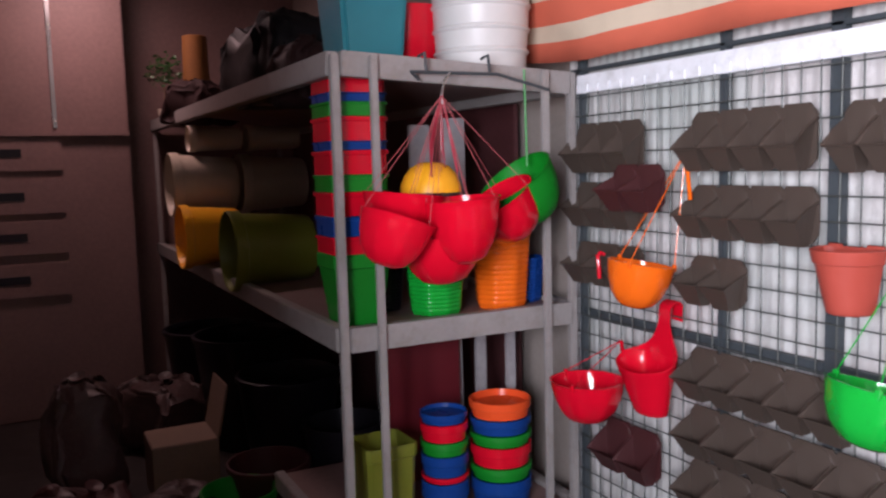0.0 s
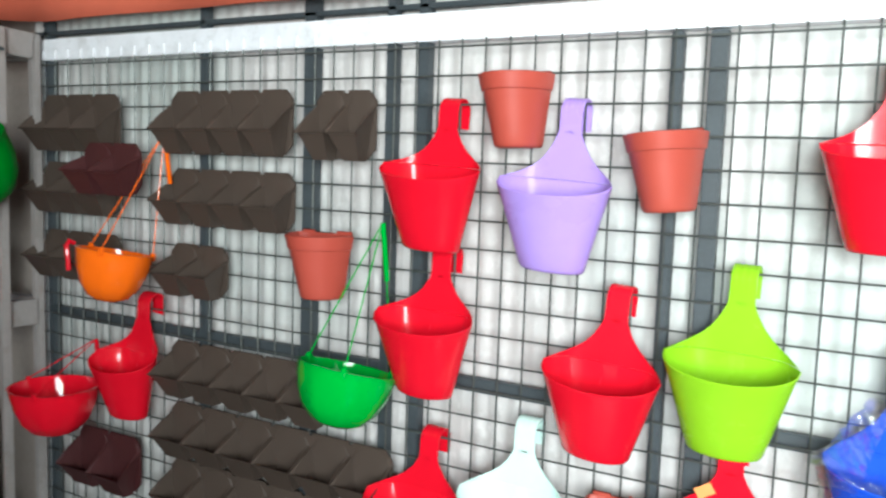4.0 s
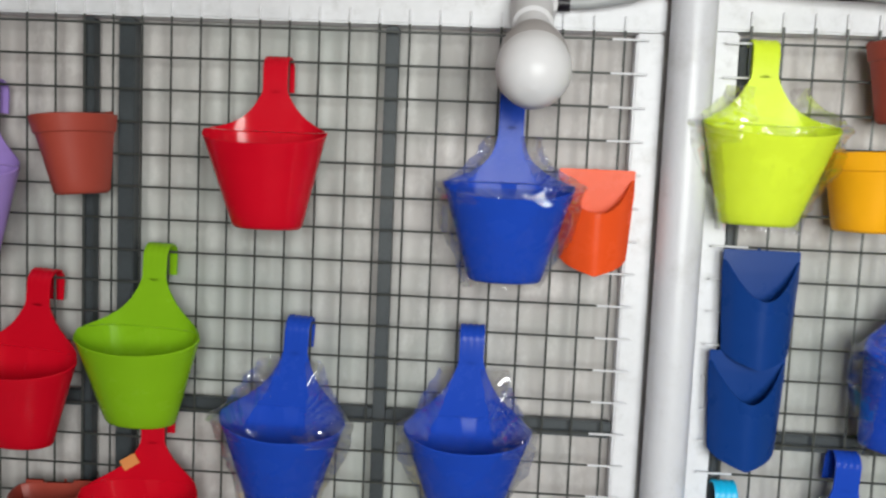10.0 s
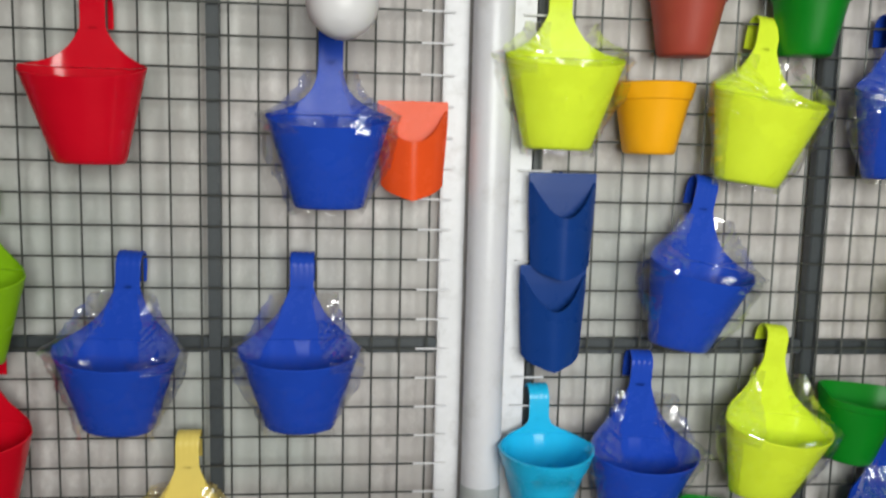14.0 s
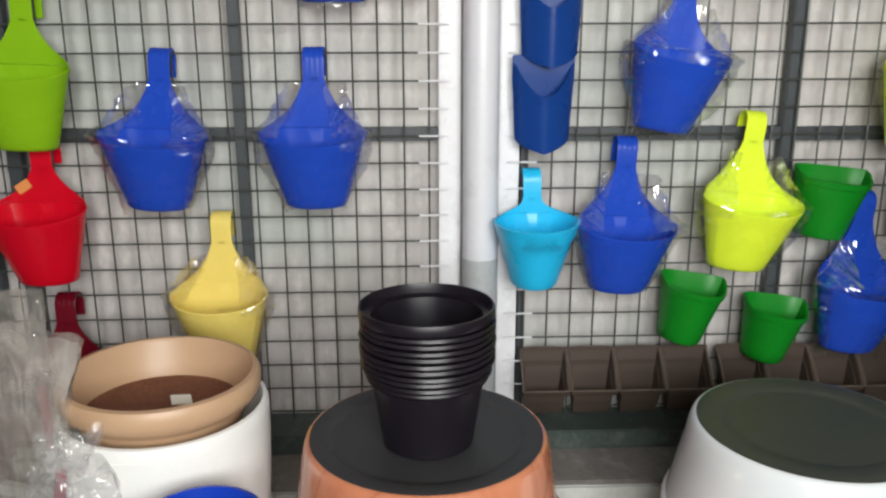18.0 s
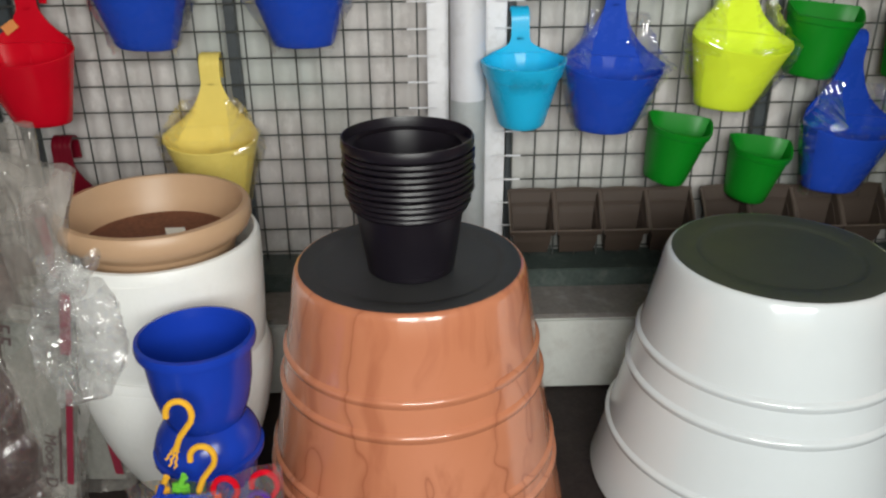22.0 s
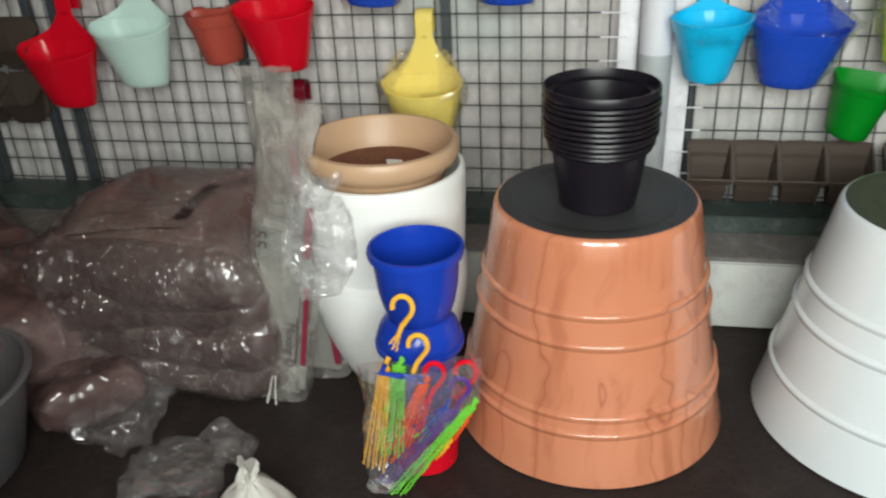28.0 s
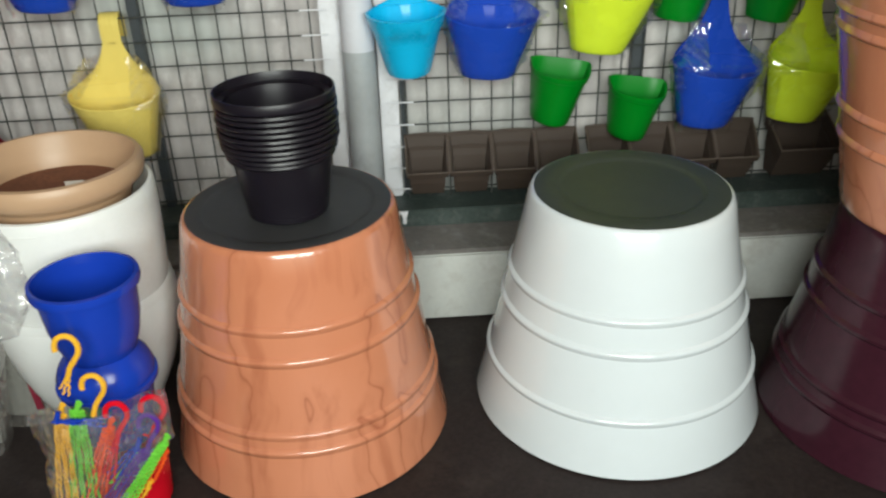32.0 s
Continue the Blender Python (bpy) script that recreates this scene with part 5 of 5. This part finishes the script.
part("tie", tube([(0.012 * math.cos(a), 0.012 * math.sin(a), 0.152 + 0.001 * a) for a in [k * 0.5 for k in range(14)]], 0.002, 5), PAPER, t)
t = thing("basin", "grey plastic basin beside the bags", "basin", pose(-0.83, 0.66, FLOOR_Z))
part("body", lathe([(0, 0), (0.13, 0), (0.15, 0.02), (0.195, 0.19), (0.19, 0.19), (0.145, 0.03), (0, 0.012)], 56), surface("grey_basin", (0.1, 0.095, 0.1), 0.45, vary=0.1), t)
part("rim", lathe([(0.1945, 0.1895), (0.2025, 0.191), (0.204, 0.196), (0.2, 0.202), (0.192, 0.2), (0.1895, 0.1895)], 56), bpy.data.materials["grey_basin"], t)

# ---------------- shelf rack ----------------
rack = thing("shelf_rack", "white steel angle rack with two decks, its dimness put into the colour", "shelf", pose(0, 0, 0))
X0, X1, Y0, Y1 = -4.95, -2.04, 0.78, 1.47
for x, y in ((X1, Y0), (X1, Y1), (-3.5, Y1), (X0 + 0.05, Y0), (X0 + 0.05, Y1)):
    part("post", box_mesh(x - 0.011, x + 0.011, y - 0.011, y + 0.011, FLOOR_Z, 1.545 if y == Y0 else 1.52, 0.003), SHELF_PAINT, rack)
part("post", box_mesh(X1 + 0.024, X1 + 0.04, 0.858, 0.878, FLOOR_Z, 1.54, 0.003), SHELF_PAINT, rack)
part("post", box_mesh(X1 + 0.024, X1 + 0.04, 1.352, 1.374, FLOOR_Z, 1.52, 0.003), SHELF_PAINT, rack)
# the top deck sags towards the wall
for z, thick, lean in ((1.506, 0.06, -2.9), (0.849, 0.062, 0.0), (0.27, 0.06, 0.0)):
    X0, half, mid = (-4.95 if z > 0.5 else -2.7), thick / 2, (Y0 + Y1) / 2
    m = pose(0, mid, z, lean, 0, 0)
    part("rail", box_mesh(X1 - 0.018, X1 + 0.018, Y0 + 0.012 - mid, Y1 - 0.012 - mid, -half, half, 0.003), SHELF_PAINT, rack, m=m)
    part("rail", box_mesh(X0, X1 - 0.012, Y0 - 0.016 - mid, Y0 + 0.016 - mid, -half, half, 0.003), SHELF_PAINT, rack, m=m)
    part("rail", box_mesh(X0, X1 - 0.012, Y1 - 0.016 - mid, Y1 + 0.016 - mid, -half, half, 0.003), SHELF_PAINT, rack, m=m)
    part("deck", box_mesh(X0, X1 - 0.02, Y0 + 0.018 - mid, Y1 - 0.018 - mid, -0.002, 0.018, 0.002), DARKWALL, rack, m=m)
part("hook_rod", tube([(-2.0, 0.985, 1.485), (-1.985, 0.955, 1.502), (-1.982, 1.2, 1.502), (-1.95, 1.335, 1.462)], 0.004, 8), GREY_STEEL, rack)
for y in (1.0, 1.18):
    part("hanger_hook", tube([(-2.03, y, 1.545), (-1.995, y, 1.55), (-1.985, y, 1.5)], 0.004, 6), GREY_STEEL, rack)

HX = -1.93
for i, (dx, y, z, r, deep, tlt) in enumerate(((0.04, 0.868, 1.153, 0.09, 0.115, -20), (-0.05, 0.925, 1.205, 0.1, 0.09, -6), (0.05, 1.03, 1.192, 0.094, 0.155, 4), (-0.03, 1.185, 1.19, 0.092, 0.125, 34), (-0.03, 1.01, 1.105, 0.106, 0.125, 6))):
    t = thing("hanging_bowl", "glossy red hanging bowl in a hung bunch", "hanging planter", pose(HX + dx, y, z, tlt, 0, 0), "bunch of red bowls")
    part("bowl", petals(lathe(bowl_profile(r, deep), 64)), P["bowlred"], t)
    inv = t.matrix_basis.inverted()
    for k in range(3):
        a = radians(30 + 120 * k)
        part("cord", tube([(r * math.cos(a), r * math.sin(a), 0), inv @ Vector((HX, 1.01, 1.44))], 0.0008, 5), CORD, t)
t = thing("hook_bundle", "wire hook that carries the red bowls", "hook", pose(HX, 1.01, 1.44))
cords_red = surface("folded_red_cords", (0.3, 0.012, 0.03), 0.35, vary=0.3, big=40, fine=200, bump=0.6)
for k in range(11):
    w = 0.03 * math.sin(k * 2.1)
    part("folded_cord", tube([(0.002 * math.cos(k), 0.002 * math.sin(k), 0), (w * 0.25, w * 0.4, -0.05), (w * 0.4, w * 0.9, -0.12), (w * 0.3, w * 1.2 + 0.004, -0.17 - 0.012 * (k % 3)), (w * 0.1, w * 1.1 - 0.004, -0.12), (0, w * 0.3, -0.03)], 0.0021, 6), cords_red, t, "folded red cord")
part("hook", tube([(-0.05, 0.05, 0.06), (-0.02, 0.02, 0.04), (0, 0, 0.0), (0.004, 0, -0.02)], 0.003, 6), STEEL, t)
t = thing("hanging_bowl", "amber bowl behind the red bunch", "hanging planter", pose(-2.06, 1.04, 1.205, 180, 0, 0))
part("bowl", lathe([(0.08, 0.0), (0.078, -0.02), (0.068, -0.045), (0.05, -0.065), (0.028, -0.076), (0, -0.078)], 36), P["orange"], t)
t = thing("hanging_bowl", "green glossy bowl hung on edge", "hanging planter", pose(-1.98, 1.245, 1.235, 38, 0, 0))
part("bowl", lathe(bowl_profile(0.105, 0.135), 36), P["green"], t)
part("cord", tube([(0, 0.05, 0.0), (0, 0.2, 0.2)], 0.003, 6), P["green"], t)


def square_pot(label, color, x, y, z, a0, a1, h, rz=0, group=""):
    t = thing("square_pot", label, "plant pot", pose(x, y, z, 0, 0, rz), group)
    def order(a, zz):
        e = 0.012
        return [(a, -a + e, zz), (a, a - e, zz), (a - e, a, zz), (-a + e, a, zz), (-a, a - e, zz), (-a, -a + e, zz), (-a + e, -a, zz), (a - e, -a, zz)]
    bm = bmesh.new()
    skin(bm, [order(a0, 0), order(a1 - 0.004, h * 0.8), order(a1 - 0.006, h * 0.8), order(a0 - 0.004, 0.006)], True, True, True)
    part("body", bm, P[color], t)
    bm = bmesh.new()
    skin(bm, [order(a1 - 0.005, h * 0.79), order(a1, h * 0.81), order(a1 + 0.0008, h * 0.97), order(a1 - 0.001, h), order(a1 - 0.004, h), order(a1 - 0.0065, h * 0.8)], True)
    part("rim", bm, P[color], t)
    return t


square_pot("tall green square pot at the foot of a stack", "green", -2.17, 0.862, 0.868, 0.056, 0.078, 0.186, 0, "stack of square pots")
z = 1.054
for i, (c, h) in enumerate((("red", 0.045), ("navy", 0.05), ("red", 0.06), ("green", 0.042), ("red", 0.06), ("navy", 0.022), ("red", 0.06), ("green", 0.035), ("navy", 0.022), ("red", 0.045))):
    h *= 1.03
    square_pot(f"{ {'navy': 'navy blue'}.get(c, c)} square pot rim nested in a stack", c, -2.17, 0.862, z, 0.076, 0.08, h - 0.001, 0, "stack of square pots")
    z += h


def crate(label, color, x, y, w, h):
    """A box pot with rows of slots in its sides."""
    t = thing("slotted_pot", label, "plant pot", pose(x, y, 0.868))
    rings = [[0.40 * w, 0.0]]
    for k in range(13):
        z, r = h * (0.05 + 0.068 * k), w * (0.415 + 0.0062 * k)
        rings += [[r, z], [r + 0.0022, z + h * 0.017], [r + 0.0028, z + h * 0.034], [r + 0.0022, z + h * 0.051]]
    rings += [[w * 0.51, h * 0.95], [w * 0.49, h * 0.95], [w * 0.4, 0.02]]
    body = lathe([(0, 0)] + [tuple(r) for r in rings] + [(0, 0.02)], 72)
    rim = lathe([(w * 0.5, h * 0.949), (w * 0.522, h * 0.953), (w * 0.526, h * 0.975), (w * 0.522, h), (w * 0.495, h), (w * 0.489, h * 0.949)], 72)
    for nm, bm in (("body", body), ("rim", rim)):
        for v in bm.verts:
            a = math.atan2(v.co.y, v.co.x)
            q = 1 - 0.06 * abs(math.sin(4 * a)) ** 2
            v.co.x, v.co.y = v.co.x * q, v.co.y * q
        part(nm, bm, P[color], t)
    return t


crate("green ribbed pot on the rack deck", "signal", -2.17, 1.1, 0.17, 0.17)
crate("orange ribbed pot on the rack deck", "tangerine", -2.15, 1.3, 0.17, 0.21)
crate("dark blue ribbed pot on the rack deck", "navy", -2.2, 1.41, 0.12, 0.13)
crate("black ribbed pot on the rack deck", "black", -2.3, 1.0, 0.12, 0.14)


def ring_stack(x, y, z, r, items, who):
    for c, h in items:
        t = thing("round_pot", f"{ {'navy': 'navy blue', 'vermilion': 'orange'}.get(c, c)} round pot in {who}", "plant pot", pose(x, y, z), "stacks of round pots")
        part("body", lathe([(0, 0), (r * 0.9, 0), (r * 0.94, h * 0.5), (r, h * 0.55), (r, h - 0.003), (r * 0.96, h - 0.001), (r * 0.9, h * 0.6), (0, h * 0.5)], 36), P[c], t)
        z += h


ring_stack(-2.16, 1.295, 0.29, 0.09, (("navy", 0.08), ("green", 0.04), ("red", 0.06), ("green", 0.035), ("navy", 0.045), ("vermilion", 0.05)), "a tall stack")
ring_stack(-2.17, 1.115, 0.29, 0.068, (("navy", 0.1), ("red", 0.018), ("navy", 0.06), ("green", 0.04), ("red", 0.05), ("navy", 0.03)), "a low stack")
square_pot("green square pot on the low deck", "green", -2.18, 0.93, 0.289, 0.062, 0.068, 0.06)
square_pot("olive-yellow square pot set in a green one", "olive", -2.18, 0.93, 0.35, 0.066, 0.074, 0.18)
o = part("board", box_mesh(-2.43, -2.41, 1.03, 1.3, 0.289, 0.815, 0.003), surface("dark_red_board", (0.12, 0.006, 0.012), 0.5, vary=0.12))
tagged(o, "dark red board standing on the low deck", "board")
o = part("back_panel", box_mesh(-4.9, -2.46, 1.55, 1.566, FLOOR_Z, 1.5, 0.003), surface("red_brown_panel", (0.075, 0.022, 0.024), 0.55, vary=0.25, big=4, fine=60, bump=0.25))
setting(o, "dark red-brown panel behind the rack", "panel")


for i, (x, y, z0, z1, w) in enumerate(((-2.5, 1.24, 0.29, 0.78, 0.05), (-2.46, 1.31, 0.29, 0.78, 0.045), (-2.4, 1.37, 0.29, 0.785, 0.035), (-2.3, 1.42, 0.29, 0.785, 0.03), (-2.5, 1.22, 0.868, 1.4, 0.07), (-2.48, 1.33, 0.868, 1.42, 0.08))):
    o = part("plank", box_mesh(x - 0.01, x + 0.01, y - w / 2, y + w / 2, z0, z1, 0.003), surface("pale_plank", (0.34, 0.31, 0.32), 0.7, vary=0.2, big=6, fine=60, bump=0.3) if i == 0 else bpy.data.materials["pale_plank"])
    tagged(o, "pale upright plank at the back of the rack", "plank", "planks in the rack")


def lying_pot(label, color, x, y, z, r, length, rz):
    t = thing("lying_pot", label, "plant pot", pose(x, y, z, 0, 90, rz), "pots lying on the rack")
    part("body", lathe([(0, 0), (r * 0.78, 0), (r * 0.82, 0.01), (r * 0.93, length * 0.85), (r * 0.9, length * 0.85), (r * 0.72, 0.02), (0, 0.015)], 40), P[color], t)
    part("rim", lathe([(r * 0.92, length * 0.845), (r, length * 0.86), (r, length - 0.004), (r * 0.97, length), (r * 0.94, length - 0.002), (r * 0.9, length * 0.85)], 40), P[color], t)


for lab, c, x, y, z, r, ln in (("cream pot lying on its side, mouth outward", "cream", -3.9, 0.96, 1.215, 0.14, 0.28), ("cream pot lying behind another", "cream", -3.9, 1.28, 1.21, 0.135, 0.3),
                               ("cream pot lying on top of others", "cream", -3.9, 1.0, 1.415, 0.06, 0.23), ("cream pot lying on top of others", "cream", -3.88, 1.26, 1.415, 0.06, 0.24),
                               ("olive-yellow pot lying on its side", "olive", -3.1, 1.04, 0.985, 0.145, 0.3), ("amber pot lying on its side", "orange", -3.7, 0.92, 1.0, 0.135, 0.24)):
    lying_pot(lab, c, x, y, z, r, ln, -90)
t = thing("square_pot", "teal square box pot on top of the rack", "plant pot", pose(-2.28, 0.955, 1.524))
skin_box = bmesh.new()
skin(skin_box, [[(sx * w, sy * w, z) for sx, sy in ((-1, -1), (1, -1), (1, 1), (-1, 1))] for w, z in ((0.075, 0), (0.082, 0.004), (0.098, 0.23), (0.104, 0.232), (0.104, 0.26), (0.098, 0.26), (0.08, 0.02))], True, True, True)
bmesh.ops.bevel(skin_box, geom=[e for e in skin_box.edges if abs(e.verts[0].co.z - e.verts[1].co.z) > 0.02], offset=0.012, segments=3, affect="EDGES")
part("body", skin_box, P["teal"], t)
t = thing("plant_pot", "red bowl behind the teal box", "plant pot", pose(-2.36, 1.13, 1.522))
part("body", lathe([(0, 0), (0.07, 0), (0.11, 0.12), (0.115, 0.2), (0.105, 0.2), (0, 0.05)], 36), P["red"], t)
t = thing("bucket", "white ridged bucket on top of the rack", "bucket", pose(-2.2, 1.28, 1.516))
bucket_white = surface("white_bucket", (0.62, 0.6, 0.58), 0.4, vary=0.06)
part("body", lathe([(0, 0), (0.12, 0), (0.125, 0.01), (0.145, 0.34), (0.14, 0.34), (0.118, 0.02), (0, 0.02)], 48), bucket_white, t)
for z in (0.066, 0.126, 0.19):
    r = 0.1245 + 0.0606 * z
    part("ridge", lathe([(r, z - 0.008), (r + 0.005, z - 0.003), (r + 0.006, z + 0.001), (r + 0.002, z + 0.007)], 48), bucket_white, t)
part("rim", lathe([(0.144, 0.332), (0.152, 0.334), (0.152, 0.345), (0.146, 0.347), (0.139, 0.34)], 48), bucket_white, t)
DULL_BAGS = [surface("matt_black_bag", (0.006, 0.005, 0.007), 0.6, vary=0.2, spec=0.25, bump=0.3), surface("dull_brown_bag", (0.028, 0.011, 0.011), 0.7, vary=0.25, spec=0.2, bump=0.3)]
for i, (x, y, z, w, lab) in enumerate(((-3.14, 0.98, 1.645, 0.78, "black slumped plastic bag"), (-2.62, 0.95, 1.56, 0.2, "dark brown-red bag"), (-4.2, 0.9, 1.58, 0.3, "brown bundle"))):
    t = thing("bundle", lab + " on top of the rack", "bag", pose(x, y, z, 0, 0, 20 * i))
    part("bag", pillow(w, 0.3, 0.28 if i == 0 else 0.2, 60 + i, 0.04), DULL_BAGS[min(i, 1)], t)
    part("tied_neck", lathe([(0.05, -0.03), (0.022, 0.01), (0.016, 0.02), (0.03, 0.04), (0.038, 0.048), (0, 0.04)], 16), DULL_BAGS[min(i, 1)], t, m=pose(-w * 0.2, 0.02, 0.1 if i == 0 else 0.07, 20, -35, 0))
t = thing("rolled_cloth", "amber roll standing on the rack", "roll", pose(-4.45, 0.93, 1.52))
part("roll", lathe([(0, 0), (0.06, 0), (0.066, 0.18), (0.06, 0.42), (0.05, 0.424), (0.046, 0.41), (0, 0.41)], 24), surface("amber_cloth", (0.2, 0.075, 0.012), 0.8, vary=0.2, bump=0.4), t)
t = thing("small_plant", "small potted green plant on the rack", "plant", pose(-4.72, 0.815, 1.52))
part("pot", lathe([(0, 0), (0.03, 0), (0.04, 0.08), (0, 0.08)], 20), P["cream"], t)
bm = bmesh.new()
rnd = random.Random(4)
for k in range(170):
    v = Vector((rnd.gauss(0, 1), rnd.gauss(0, 1), rnd.gauss(0, 1))).normalized() * rnd.uniform(0.03, 0.11)
    m = Matrix.Translation(v + Vector((0, 0, 0.27))) @ Euler((rnd.uniform(0, 6), rnd.uniform(0, 6), 0)).to_matrix().to_4x4()
    bm.faces.new([bm.verts.new(m @ Vector(p)) for p in ((-0.008, 0, 0), (0, -0.016, 0.004), (0.008, 0, 0), (0, 0.018, 0.004))])
part("stem", tube([(0, 0, 0.07), (0.004, 0, 0.15), (0, 0, 0.25)], 0.006, 6), CARD, t)
part("leaves", bm, surface("leaf_green", (0.03, 0.09, 0.02), 0.5, vary=0.3), t, smooth=False)

# dim clutter below and before the rack
t = thing("carton", "open cardboard carton on the dark floor", "box", pose(-3.35, 0.58, FLOOR_Z))
part("body", box_mesh(-0.12, 0.12, -0.12, 0.12, 0, 0.22, 0.004), CARD, t)
part("flap", box_mesh(-0.12, 0.12, -0.004, 0.004, 0, 0.2, 0.002), CARD, t, m=pose(0, 0.12, 0.22, -12, 0, 0))
for i, (x, y, z, w, d, h, mt, lab) in enumerate(((-3.4, 0.25, 0.28, 0.3, 0.25, 0.46, BAG_PINK, "dusty tall sack on the dark floor"), (-3.9, 0.6, 0.2, 0.4, 0.3, 0.3, BAG_PINK, "dark heaped bag below the rack"),
                                                  (-2.9, 0.5, 0.12, 0.3, 0.3, 0.14, BAG_PINK, "dark flat bag before the rack"), (-3.0, 0.2, 0.14, 0.3, 0.22, 0.18, P["maroon"], "dark red bag on the floor"))):
    t = thing("floor_sack", lab, "bag", pose(x, y, z, 0, 0, 25 * i))
    part("bag", pillow(w, d, h, 70 + i, 0.05), mt, t)
    part("tied_neck", lathe([(0.03, 0), (0.014, 0.02), (0.011, 0.03), (0.022, 0.05), (0.03, 0.058), (0, 0.05)], 14), mt, t, m=pose(0.03, 0, h / 2 - 0.014, 15, 20, 0))
for x, y, r, h, c, lab in ((-2.45, 0.62, 0.1, 0.16, "red", "red pot on the floor before the rack"), (-2.75, 0.66, 0.12, 0.2, "green", "dark green tub on the floor"), (-3.3, 1.0, 0.2, 0.42, "black", "black tub below the rack"), (-2.95, 1.1, 0.15, 0.3, "black", "black tub below the rack"), (-3.8, 0.95, 0.22, 0.5, "black", "tall black tub below the rack"), (-4.3, 0.9, 0.22, 0.45, "black", "black tub at the rack end"), (-2.9, 0.8, 0.14, 0.22, "maroon", "dark maroon tub below the rack")):
    t = thing("tub", lab, "tub", pose(x, y, FLOOR_Z))
    part("body", lathe([(0, 0), (r * 0.75, 0), (r, h - 0.02), (r * 0.96, h - 0.02), (r * 0.72, 0.02), (0, 0.02)], 32), P[c], t)
    part("rim", lathe([(r * 0.99, h - 0.022), (r * 1.04, h - 0.02), (r * 1.045, h - 0.003), (r * 1.02, h), (r * 0.98, h), (r * 0.95, h - 0.02)], 32), P[c], t)
cab = thing("cupboard", "brown cupboard with a bright metal door edge", "cupboard", pose(-4.97, 0.0, FLOOR_Z))
part("body", box_mesh(0, 0.3, -0.9, 0.62, 0, 2.3, 0.006), DARKWALL, cab)
part("door_trim", box_mesh(0.3, 0.312, 0.27, 0.288, 1.45, 2.2, 0.002), STEEL, cab, "bright metal trim strip")
part("ledge", box_mesh(0.3, 0.33, -0.9, 0.62, 1.41, 1.435, 0.003), DARKWALL, cab)
for k, z in enumerate((0.62, 0.83, 1.03, 1.24)):
    part("drawer", box_mesh(0.3, 0.315, -0.4, 0.3, z, z + 0.17, 0.005), DARKWALL, cab)
    part("handle_slot", box_mesh(0.315, 0.319, -0.14, 0.12, z + 0.07, z + 0.11, 0.001), P["black"], cab)
t = thing("plastic_clip", "small red plastic clip hooked on a brown tray", "clip", pose(-1.83, 1.405, 1.005))
part("clip", tube([(0, 0.012, 0.03), (0, 0.0, 0.036), (0, -0.008, 0.026), (0.002, -0.006, 0.0), (0.001, -0.004, -0.03)], 0.0055, 8), P["red"], t)
